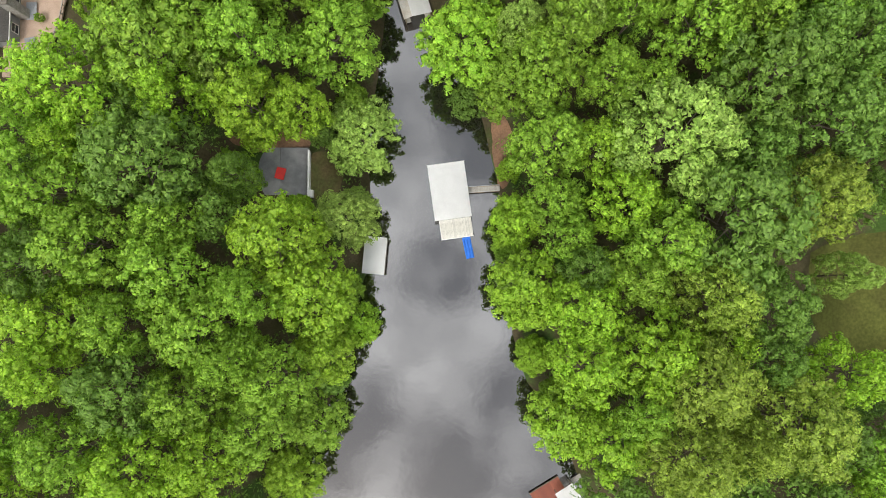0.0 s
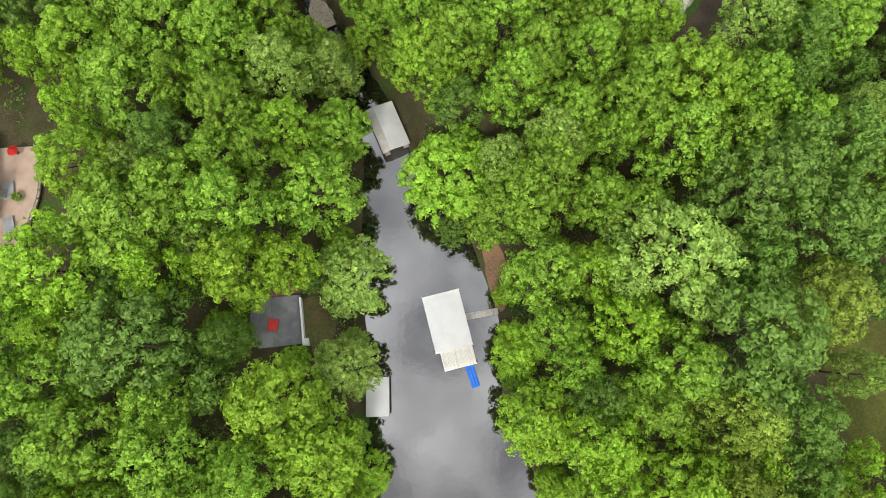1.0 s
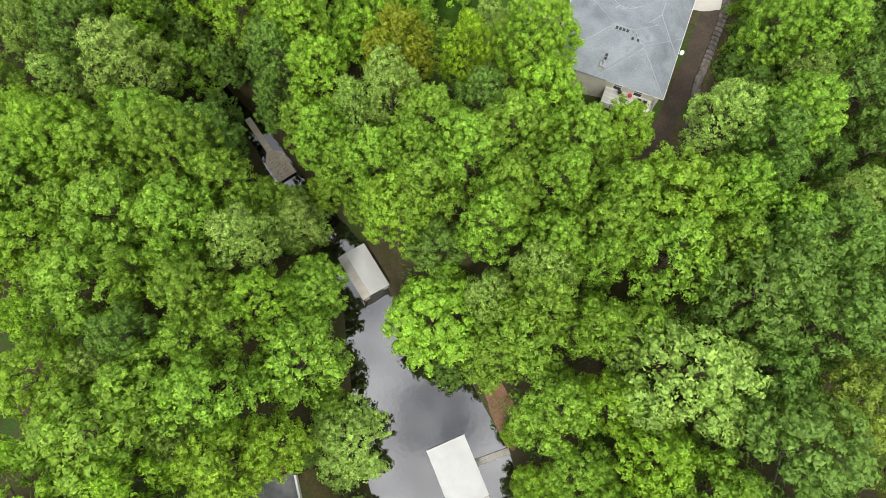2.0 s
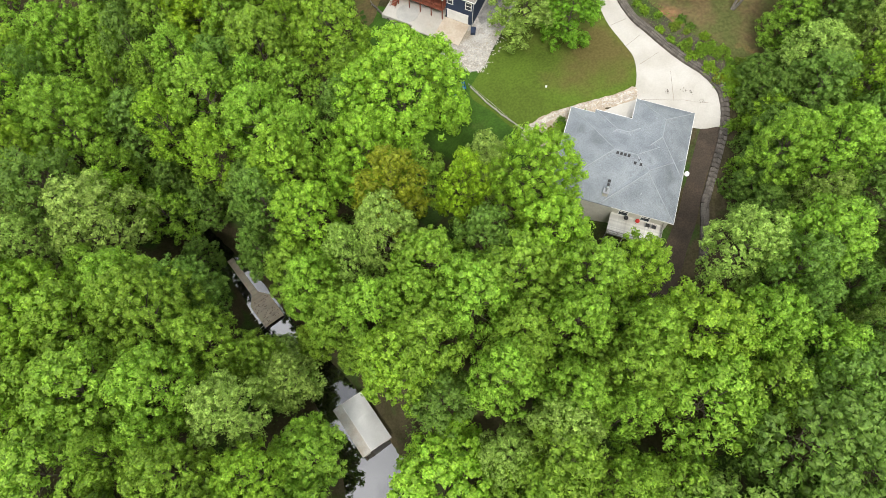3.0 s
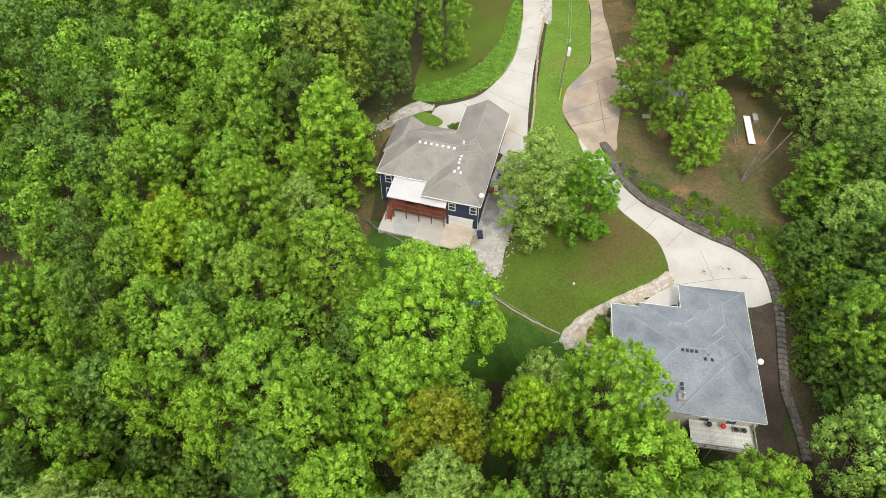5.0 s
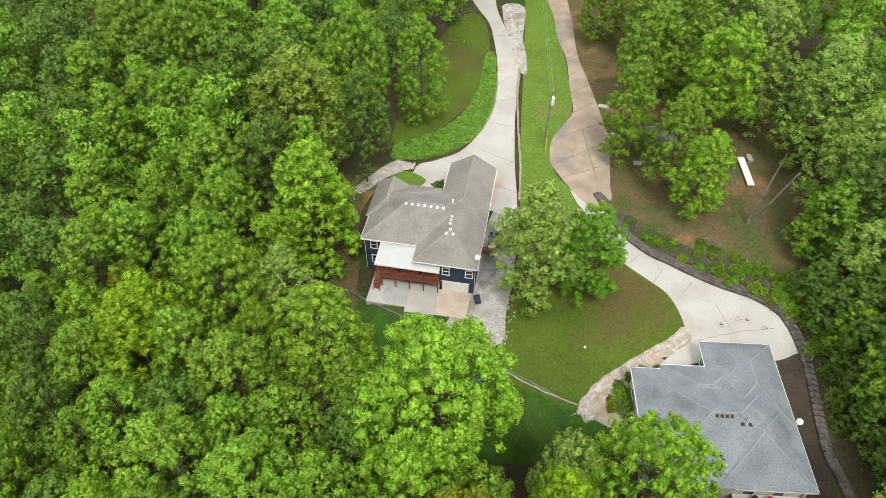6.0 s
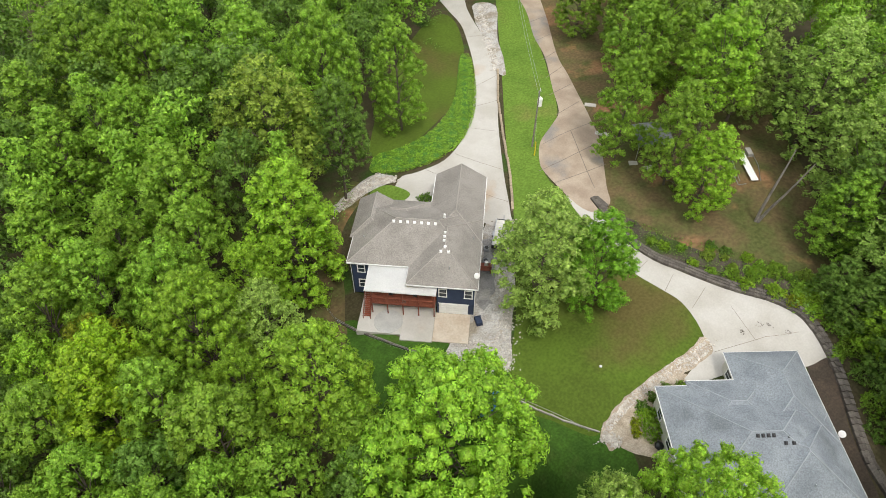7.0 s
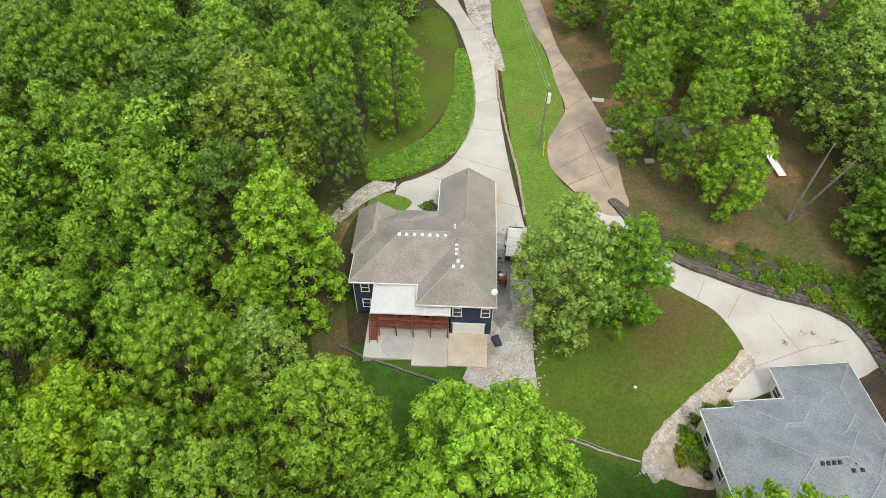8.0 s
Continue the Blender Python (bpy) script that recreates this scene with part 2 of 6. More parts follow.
M_BLUE = mat("blue_plastic", (0.02, 0.16, 0.62), (0.02, 0.13, 0.52), 1.0, 6.0, 0.4, 0.05, grit=0.04)
M_RED = mat("red_plastic", (0.62, 0.03, 0.02), (0.5, 0.025, 0.02), 1.0, 6.0, 0.4, 0.05, grit=0.04)
M_BLACK = mat("black_plastic", (0.02, 0.02, 0.022), (0.03, 0.03, 0.03), 1.0, 6.0, 0.45, 0.05, grit=0.04)
M_STEEL = mat("galvanised_steel", (0.55, 0.56, 0.57), (0.45, 0.46, 0.47), 1.0, 8.0, 0.4, 0.05, metal=0.8, grit=0.04)
M_GREYM = mat("dull_grey_metal", (0.33, 0.34, 0.35), (0.27, 0.28, 0.29), 0.6, 6.0, 0.5, 0.05, metal=0.2, grit=0.04)


def glass_mat():
    m = bpy.data.materials.new("window_glass")
    m.use_nodes = True
    b = m.node_tree.nodes["Principled BSDF"]
    b.inputs["Base Color"].default_value = (0.03, 0.04, 0.05, 1)
    b.inputs["Roughness"].default_value, b.inputs["IOR"].default_value = 0.05, 1.5
    return m


def water_mat():
    """Dark tannin-brown still water with a faint ripple."""
    m = bpy.data.materials.new("dark_water")
    m.use_nodes = True
    nt, n = m.node_tree, m.node_tree.nodes
    b = n["Principled BSDF"]
    b.inputs["Base Color"].default_value = (0.014, 0.012, 0.01, 1)
    b.inputs["Roughness"].default_value, b.inputs["IOR"].default_value = 0.03, 1.85
    b.inputs["Specular IOR Level"].default_value = 1.0
    tc, nz, bp = n.new("ShaderNodeTexCoord"), n.new("ShaderNodeTexNoise"), n.new("ShaderNodeBump")
    nz.inputs["Scale"].default_value, nz.inputs["Detail"].default_value = 0.8, 3.0
    bp.inputs["Strength"].default_value, bp.inputs["Distance"].default_value = 0.12, 0.05
    nt.links.new(tc.outputs["Object"], nz.inputs["Vector"])
    nt.links.new(nz.outputs["Fac"], bp.inputs["Height"])
    nt.links.new(bp.outputs["Normal"], b.inputs["Normal"])
    return m


M_GLASS, M_WATER = glass_mat(), water_mat()


# ---- mesh helpers ----
def part(name, bm, material, parent=None, label="", place=None):
    """Links a bmesh as one mesh object, under a thing or a part if one is given."""
    me = bpy.data.meshes.new(name)
    bm.to_mesh(me)
    bm.free()
    me.materials.append(material)
    ob = new(name, me)
    if parent:
        ob.parent = parent
    if place is not None:
        ob.matrix_basis = place
    if label:
        ob["label"] = label
    return ob


def thing(name, place, label, category, group="", kind=""):
    ob = new(name)
    ob.matrix_basis = place
    return tagged(ob, label, category, group, kind)


def add_box(bm, x0, x1, y0, y1, z0, z1, bevel=0.0):
    r = bmesh.ops.create_cube(bm, size=1.0)
    bmesh.ops.scale(bm, vec=(x1 - x0, y1 - y0, z1 - z0), verts=r["verts"])
    bmesh.ops.translate(bm, vec=((x0 + x1) / 2, (y0 + y1) / 2, (z0 + z1) / 2), verts=r["verts"])
    if bevel:
        edges = list({e for v in r["verts"] for e in v.link_edges})
        bmesh.ops.bevel(bm, geom=edges, offset=bevel, segments=1, affect="EDGES")


def box(x0, x1, y0, y1, z0, z1, bevel=0.0):
    bm = bmesh.new()
    add_box(bm, x0, x1, y0, y1, z0, z1, bevel)
    return bm


def tube(bm, a, b, r0, r1, sides=7):
    """A tapered limb from a to b."""
    a, b = Vector(a), Vector(b)
    q = (b - a).to_track_quat("Z", "Y")
    rings = [[bm.verts.new(p + q @ Vector((r * math.cos(2 * math.pi * i / sides), r * math.sin(2 * math.pi * i / sides), 0))) for i in range(sides)] for p, r in ((a, r0), (b, r1))]
    for i in range(sides):
        j = (i + 1) % sides
        bm.faces.new((rings[0][i], rings[0][j], rings[1][j], rings[1][i]))
    bm.faces.new(rings[1])
    bm.faces.new(rings[0][::-1])


def rod(a, b, r0, r1=None, sides=8):
    bm = bmesh.new()
    tube(bm, a, b, r0, r0 if r1 is None else r1, sides)
    return bm


# ---- ground ----
CREEK = [(6, -120, 36), (3, -60, 30), (-1, -38, 26), (-1, -25, 18.5), (-2, -10, 15.5), (-2.5, 3, 12.5), (-1.5, 16, 12.5), (-3.5, 30, 11.5), (-6, 42, 7), (-7, 52, 4.8), (-9.5, 62, 4.2), (-15, 74, 3.4), (-19, 86, 2.8), (-25, 100, 1.6), (-33, 118, 0.9), (-44, 140, 0.8)]
HEIGHTS = [(41, 97, 18.3), (33, 91, 17.3), (57, 93, 19.3), (24, 115, 16.9), (31, 112, 17.0), (48, 132, 19.0), (63, 144, 19.4), (86, 176, 20), (75, 135, 21.2), (60, 124, 20.6), (98, 172, 22),
           (86, 108, 23.5), (76, 99, 22.8), (70, 88, 22), (45, 62, 15.5), (54, 66, 17.5), (60, 86, 19.3), (42, 88, 18.3), (55, 155, 20), (14, 135, 14.5)]
HEIGHTS += [(0, 130, 12), (-20, 145, 13), (0, 190, 18), (30, 185, 19), (92, 68, 20), (115, 110, 26), (130, 160, 26), (26, 20, 6), (42, 8, 9), (68, -4, 7), (42, 45, 12), (30, 70, 12), (16, 90, 9),
            (72, 38, 14), (-29, 20, 7), (-46, 20, 10), (-66, 45, 12), (-42, 75, 9), (-36, -22, 8), (-55, 115, 11), (-68, -25, 12), (60, -36, 7), (0, 300, 30), (200, 100, 30), (-200, 60, 20), (150, -80, 14)]
_hp = np.array(HEIGHTS, float)
_ck = np.array(CREEK, float)


def creek_gap(x, y):
    """Metres from the water's edge; negative in the water."""
    x, y = np.asarray(x, float), np.asarray(y, float)
    best = np.full(x.shape, 1e9)
    for (ax, ay, aw), (bx, by, bw) in zip(_ck[:-1], _ck[1:]):
        dx, dy = bx - ax, by - ay
        k = np.clip(((x - ax) * dx + (y - ay) * dy) / (dx * dx + dy * dy), 0, 1)
        d = np.hypot(x - ax - k * dx, y - ay - k * dy) - (aw + k * (bw - aw))
        best = np.minimum(best, d)
    return best


def ground(x, y):
    """Height of the ground, for numbers or arrays."""
    x, y = np.asarray(x, float), np.asarray(y, float)
    num, den = np.zeros(x.shape), np.zeros(x.shape)
    for hx, hy, hz in _hp:
        w = 1.0 / ((x - hx) ** 2 + (y - hy) ** 2 + 20.0) ** 1.7
        num, den = num + w * hz, den + w
    g = creek_gap(x, y)
    rise = np.clip((g + 1.5) / 17.0, 0, 1)
    rise = rise * (2 - rise)
    return np.where(g < -1.5, -1.2, -1.2 + (num / den + 1.2) * rise)


def gz(x, y):
    return float(ground(x, y))


def sheet(name, xs, ys, material):
    X, Y = np.meshgrid(xs, ys)
    Z = ground(X, Y)
    w = len(xs)
    verts = np.stack([X.ravel(), Y.ravel(), Z.ravel()], 1)
    faces = [(j * w + i, j * w + i + 1, (j + 1) * w + i + 1, (j + 1) * w + i) for j in range(len(ys) - 1) for i in range(w - 1)]
    me = bpy.data.meshes.new(name)
    me.from_pydata(verts.tolist(), [], faces)
    me.polygons.foreach_set("use_smooth", [True] * len(faces))
    me.materials.append(material)
    return new(name, me)


def spread(lo, hi, step, far):
    mid = np.arange(lo, hi + step / 2, step)
    out = np.array([15, 40, 90, 180, 400, 900, far])
    return np.concatenate([lo - out[::-1], mid, hi + out])


terrain = tagged(sheet("ground", spread(-90, 135, 1.5, 2500), spread(-60, 240, 1.5, 2500), M_FLOOR), "leaf-strewn woodland ground falling to the creek", "ground", kind="structure")
_bm = bmesh.new()
bmesh.ops.create_grid(_bm, x_segments=1, y_segments=1, size=130)
water = tagged(part("water", _bm, M_WATER, place=pose(0, 0, 0)), "still dark brown creek water mirroring the clouds", "water", kind="structure")


def rounded(pts, steps=4):
    """A closed outline through the points, smoothed."""
    n, out = len(pts), []
    for i in range(n):
        p0, p1, p2, p3 = (Vector((*pts[(i + k - 1) % n], 0)) for k in range(4))
        for s in range(steps):
            t = s / steps
            out.append(0.5 * ((2 * p1) + (p2 - p0) * t + (2 * p0 - 5 * p1 + 4 * p2 - p3) * t * t + (3 * p1 - p0 - 3 * p2 + p3) * t ** 3))
    return [(p.x, p.y) for p in out]


def drape(name, pts, material, lift, label, category, thick=0.0, step=1.5, ragged=0.0, smooth=True):
    """A patch of surface that follows the ground, with an outline through the points."""
    line = rounded(pts) if smooth else pts
    bm = bmesh.new()
    vs = [bm.verts.new((x + ragged * noise.noise((x * 0.9, y * 0.9, 3)), y + ragged * noise.noise((x * 0.9, y * 0.9, 9)), 0)) for x, y in line]
    bm.faces.new(vs)
    xs, ys = [v.co.x for v in vs], [v.co.y for v in vs]
    for axis, lo, hi in ((0, min(xs), max(xs)), (1, min(ys), max(ys))):
        k = math.ceil(lo / step) * step
        while k < hi:
            co, no = [0, 0, 0], [0, 0, 0]
            co[axis], no[axis] = k, 1
            bmesh.ops.bisect_plane(bm, geom=bm.verts[:] + bm.edges[:] + bm.faces[:], plane_co=co, plane_no=no)
            k += step
    bmesh.ops.triangulate(bm, faces=bm.faces[:])
    for v in bm.verts:
        v.co.z = gz(v.co.x, v.co.y) + lift
    if bm.faces and sum(f.normal.z for f in bm.faces) < 0:
        bmesh.ops.reverse_faces(bm, faces=bm.faces[:])
    bm.normal_update()
    if thick:
        r = bmesh.ops.extrude_face_region(bm, geom=bm.faces[:])
        bmesh.ops.translate(bm, vec=(0, 0, thick), verts=[e for e in r["geom"] if isinstance(e, bmesh.types.BMVert)])
    ob = part(name, bm, material)
    return tagged(ob, label, category, kind="structure")

# ---- clearings, drives and yards ----
drape("lawn", [(31, 96), (33.2, 91.5), (35.1, 90.8), (37.6, 90.8), (44.9, 91.2), (52, 90.6), (56.1, 91.4), (58, 95), (58, 98), (57.5, 101), (56.6, 106.6), (57.4, 114), (52, 121), (44, 117), (38.5, 111), (32, 105), (28.5, 101)], M_LAWN, 0.06, "mown lawn with worn brown patches between the houses", "lawn")
drape("side_lawn", [(28, 113.5), (29.5, 109), (31.5, 105), (32, 98), (35, 92), (36, 87.5), (33, 84), (24, 90), (14, 106), (12, 118), (15, 127), (20, 126), (23.5, 118)], M_SLOPE, 0.04, "green grass slope below the patio and garden wall", "lawn")
drape("clay_yard", [(58, 117), (62, 121), (66, 122), (72, 127), (80, 141.5), (88.5, 156.5), (98.5, 172), (110, 190), (118, 186), (108, 130), (98, 108), (88, 96), (74, 84), (66.5, 84), (64, 95), (61.2, 102), (59.5, 110)], M_BARE, 0.05, "thin grass and bare clay yard under trees", "yard", ragged=0.8)
drape("grass_strip", [(46, 117), (52, 113), (59, 117), (60, 123), (61, 129), (66, 135.5), (74.5, 140), (86, 155.5), (97, 174), (110, 192), (106, 196), (93, 179), (77, 158.8), (64.3, 143), (51.5, 126.5)], M_LAWN2, 0.07, "bright green grass strip between two driveways", "lawn")
drape("wood_lawn", [(73.7, 183), (81.6, 186), (82.2, 180.6), (74.5, 167.8), (64, 157), (48, 150.4), (41, 152.3), (44.7, 158), (58, 172)], M_LAWN, 0.05, "shaded grass beside the upper driveway", "lawn")
drape("ground_cover_bed", [(73.2, 168), (74.7, 166.8), (68.9, 158), (61.8, 150.3), (54.8, 145.8), (49, 144.8), (43, 146.1), (38.9, 148.9), (39.9, 151.1), (41.7, 152), (47.8, 150.7), (55, 151.9), (63.5, 157.3)], M_IVY, 0.22, "dense dark green ground cover on a bank", "ground cover", ragged=0.3)
drape("concrete_drive", [(88, 197), (84.7, 187.8), (82.8, 179.9), (79.4, 173.2), (73.6, 163.7), (68.9, 157.8), (63, 151.3), (56.5, 146.2), (50.5, 143.6), (44.9, 144.1), (41.4, 144.7), (37, 140), (42, 136), (48, 124), (50.7, 126.2), (56.5, 134.6), (62.8, 143), (66.9, 148.2), (76, 158.9), (82.5, 170.5), (84.5, 175.3), (88.5, 184.6), (95, 196)], M_CONC, 0.09, "pale concrete driveway curving past the navy house", "driveway")
drape("stained_drive", [(59.8, 120.5), (61.2, 117.0), (64.4, 117.4), (67.0, 120.6), (74.2, 128.8), (78.4, 135.5), (82.2, 142), (86.2, 149), (89.9, 156.2), (99.8, 170.6), (112, 190), (107, 193), (96.6, 173.4), (90.7, 164.1), (86.9, 156.4), (80, 146.9), (75.4, 140.6), (71.6, 138.4), (66.8, 136.4), (63.1, 132.7), (61.3, 129.3)], M_CONC2, 0.10, "brown-stained jointed concrete driveway", "driveway")
drape("lower_drive", [(60.7, 124), (66.8, 121), (62.5, 116.6), (60.6, 111.5), (60.6, 105.6), (61.9, 101.2), (63.4, 97.0), (64.9, 92.9), (66.4, 88.9), (67.1, 84.5), (66.3, 81.0), (65.6, 79.6), (64.6, 79.7), (61, 81), (54.2, 87), (54.7, 90.1), (56.8, 93.9), (57.9, 97.6), (57.4, 101.2), (56.6, 107), (57.6, 115)], M_CONC, 0.09, "white concrete driveway and turning pad", "driveway")
drape("gravel_drive", [(47.5, 128), (49.6, 125.4), (45.8, 119.6), (38.8, 111.8), (31.5, 105.3), (25.8, 110.4), (28.0, 113.2), (33.2, 115.6)], M_GRAVEL, 0.08, "pale gravel track beside the navy house", "gravel", ragged=0.8)
drape("pebble_bed", [(55.5, 91.8), (52.4, 91.6), (50, 91.8), (46.3, 92.1), (42.2, 92.2), (39.1, 92.1), (37.2, 91.8), (34.7, 90.9), (33.8, 88.6), (34.9, 88.4), (36.6, 89.6), (39.8, 90.3), (43, 90.3), (46, 90.3), (49.4, 89.6), (52.2, 89.3), (54.8, 89.6)], M_PEBBLE, 0.1, "winding bed of tan river pebbles", "garden bed", ragged=0.3)
drape("service_strip", [(35.3, 115.8), (39.5, 120.3), (43.5, 124.6), (44.4, 122.6), (41.2, 118.9), (37.3, 115.2)], M_WORN, 0.11, "dark worn strip of paving beside the navy house", "path", ragged=1.0)
drape("bank_mulch", [(61.6, 116), (61.4, 111.4), (61.6, 105.8), (63.2, 101.2), (64.6, 97.3), (66.1, 93.4), (67.5, 89.3), (68.3, 84.6), (71.5, 84), (71.5, 90), (69, 96.5), (66.6, 102), (64.6, 107.5), (64.2, 113)], M_MULCH, 0.08, "dark mulch on the bank above the retaining wall", "bank", ragged=0.9)
drape("side_path", [(63, 81), (65.5, 79.5), (58, 70), (50, 60), (44, 54), (41, 56), (47, 62), (55, 71)], M_DIRT, 0.06, "bare brown earth beside the grey house", "path", ragged=0.4)
drape("clay_bank", [(9, 33), (12, 30), (13.5, 24), (12, 18), (10.2, 20), (9.2, 27)], M_CLAY, 0.05, "bare red clay at the water's edge", "bank", ragged=0.5)
drape("house_yard", [(17, 123), (22, 132), (28, 142), (36, 146), (34, 150), (26, 146), (16, 132), (14, 124)], M_BARE, 0.05, "thin grass at the side of the house", "yard", ragged=0.5)
drape("stone_swale", [(30, 147.2), (38, 148.6), (41, 146), (40.5, 144.8), (36.6, 145.6), (30.5, 145.6)], M_GRAVEL, 0.1, "pale stone-lined swale beside the drive", "gravel", ragged=0.4)
drape("drive_gravel", [(90, 184), (82, 170), (76, 159.2), (77.5, 158), (84.5, 168.5), (93.5, 180)], M_GRAVEL, 0.12, "loose pale gravel beside the driveway", "gravel", ragged=0.5)
drape("entry_path", [(48.5, 89.2), (53.5, 90), (56, 88), (53.5, 86), (49, 87.8)], M_CONC, 0.1, "concrete path to the front door", "path", smooth=False)
drape("small_lawn", [(35.5, 145), (37.2, 140.4), (40.7, 140.3), (40.3, 143), (38.5, 145.2)], M_LAWN2, 0.12, "small green lawn by the house", "lawn")
drape("east_clearing", [(66, 5.2), (72, 8), (80, 8.2), (84, -4), (79, -14), (70, -13), (65.6, -6)], M_MOSS, 0.05, "dim mossy clearing in the wood", "clearing", ragged=0.8)
drape("garden_bed", [(36.6, 89.8), (40, 90.6), (43, 90.6), (46, 90.6), (49, 89.8), (49, 87.5), (43, 86), (39, 83.5), (36.5, 85.5), (35.2, 88)], M_PEBBLE, 0.07, "tan gravel garden bed with shrubs by the house", "garden bed", ragged=0.2)

# ---- trees ----
# the core of a puff: eight faces
CORE_V = np.array([(1, 0, 0), (0, 1, 0), (-1, 0, 0), (0, -1, 0), (0, 0, 1), (0, 0, -1)], float)
CORE_F = np.array([(0, 1, 4), (1, 2, 4), (2, 3, 4), (3, 0, 4), (1, 0, 5), (2, 1, 5), (3, 2, 5), (0, 3, 5)])


def unit(a):
    return a / np.linalg.norm(a, axis=1)[:, None]


def crown_mesh(name, seed, leaf, radius=5.5, base=8.0, top=24.0, boughs=22, puffs=11, leaves=28, size=0.27, cone=0.0, puff_r=(0.52, 0.92), loose=0.0, core=0.72):
    """A domed crown, one mesh: boughs set over a dome, each bough covered with small puffs, each puff a core under a skin of leaf blades."""
    rng = np.random.default_rng(seed)
    bough, mid, half = [], (base + top) / 2, (top - base) / 2
    stretch, skew = rng.uniform(0.9, 1.1), rng.uniform(0, 6.28)
    for i in range(boughs):
        h = 1 - (i + 0.35 + rng.uniform(-0.3, 0.3)) / boughs
        ang = i * 2.39996 + rng.normal(0, 0.25) + skew
        if cone:
            r = radius * (0.9 * (1 - h) ** 0.8 + 0.05)
            br = radius * (0.2 + 0.24 * (1 - h))
            z = base + (top - base) * h - br * 0.5
        else:
            # an egg with its widest part a third of the way up
            k = (h - 0.3) / 0.7 if h > 0.3 else (h - 0.3) / 0.55
            br = radius * rng.uniform(0.25, 0.40)
            r = max(0.0, radius * math.sqrt(max(0.0, 1 - k * k)) * rng.uniform(0.86, 1.06) - br * 0.72)
            z = base + (top - br * 0.8 - base) * h + rng.normal(0, 0.35)
        bough.append((r * math.cos(ang) * stretch, r * math.sin(ang) / stretch, z, br))
    bo = np.array(bough)
    c = []
    for i, (x, y, z, br) in enumerate(bough):
        d = unit(rng.normal(0, 1, (puffs * 3, 3)) + np.array([x / radius * 0.75, y / radius * 0.75, 0.55]))
        at = []
        for v in d:
            if len(at) < puffs and all(float(v @ w) < 1 - 1.25 / puffs for w in at):
                at.append(v)
        for v in at:
            pr = rng.uniform(*puff_r) * (0.72 + 0.28 * br / (0.33 * radius))
            p = np.array([x, y, z]) + v * np.array([1, 1, 1.12]) * br * rng.uniform(0.82, 1.06)
            gap = np.linalg.norm((bo[:, :3] - p) / bo[:, 3:], axis=1)
            gap[i] = 9
            if gap.min() > 0.72:
                c.append((*p, pr, *v))
    c = np.array(c)
    n = len(c)
    squash = rng.uniform(0.8, 1.25, (n, 3)) * np.array([1, 1, 0.82])
    share = c[:, 3] ** 2
    own = rng.choice(n, n * leaves, p=share / share.sum())
    m = len(own)
    d = unit(rng.normal(0, 1, (m, 3)) + c[own, 4:7] * 0.8 + np.array([0, 0, 0.35]))
    p = c[own, :3] + d * (c[own, 3] * (0.80 + (0.3 + loose) * rng.random(m)))[:, None] * squash[own]
    # sparser leaves deeper in the boughs
    k = len(bo) * 16
    din = unit(rng.normal(0, 1, (k, 3)) + np.array([0, 0, 0.5]))
    at = np.repeat(np.arange(len(bo)), 16)
    p, d = np.concatenate([p, bo[at, :3] + din * bo[at, 3:4] * rng.uniform(0.55, 0.8, (k, 1))]), np.concatenate([d, din])
    grow = np.concatenate([np.ones(m), np.full(k, 1.3)])
    m += k
    nrm = unit(d + rng.normal(0, 0.4 + loose * 0.5, (m, 3)) + np.array([0, 0, 0.25]))
    t = unit(np.cross(nrm, rng.normal(0, 1, (m, 3))))
    b = np.cross(nrm, t)
    s = (size * grow * (0.65 + 0.7 * rng.random(m)))[:, None]
    tri = np.stack([p - t * s * 0.8, p + t * s * 0.75 - b * s * 0.5, p + b * s * 0.62], 1).reshape(-1, 3)
    soft = [np.repeat(unit(d * 0.75 + nrm * 0.55), 3, 0)]
    cores = [(c[:, :3], c[:, 3:4] * squash * (core - loose * 0.4)), (bo[:, :3], np.repeat(bo[:, 3:4] * 0.36, 3, 1))]
    vs, fs, k = [tri], [np.arange(m * 3).reshape(-1, 3)], m * 3
    for at, r in cores:
        v = at[:, None, :] + CORE_V[None] * r[:, None, :] * rng.uniform(0.82, 1.12, (len(at), len(CORE_V), 1))
        f = CORE_F[None] + (np.arange(len(at)) * len(CORE_V))[:, None, None] + k
        soft.append(np.tile(CORE_V, (len(at), 1)))
        vs.append(v.reshape(-1, 3))
        fs.append(f.reshape(-1, 3))
        k += len(at) * len(CORE_V)
    me = bpy.data.meshes.new(name)
    me.from_pydata(np.concatenate(vs).tolist(), [], np.concatenate(fs).tolist())
    me.normals_split_custom_set_from_vertices(np.concatenate(soft).tolist())
    me.materials.append(LEAF[leaf])
    return me, bough


def tree_proto(seed, leaf, label, **kw):
    """A tree > trunk, crown, with limbs that run into the puffs."""
    ob = thing("tree", Matrix.Identity(4), label, "tree", "woodland trees")
    me, centres = crown_mesh("crown", seed, leaf, **kw)
    crown = new("crown", me)
    crown.parent = ob
    base, top = kw.get("base", 8.0), kw.get("top", 24.0)
    bm = bmesh.new()
    tube(bm, (0, 0, -1.5), (0.15, 0.1, base * 0.6), 0.34, 0.26)
    tube(bm, (0.15, 0.1, base * 0.6), (0, 0, top * 0.68), 0.26, 0.07)
    for x, y, z, r in centres:
        k = max(base * 0.55, min(z - math.hypot(x, y) * 0.8, top * 0.62))
        tube(bm, (0.08, 0.05, k), (x * 0.85, y * 0.85, z), 0.10, 0.03, 5)
    part("trunk", bm, M_BARK, ob)
    return ob


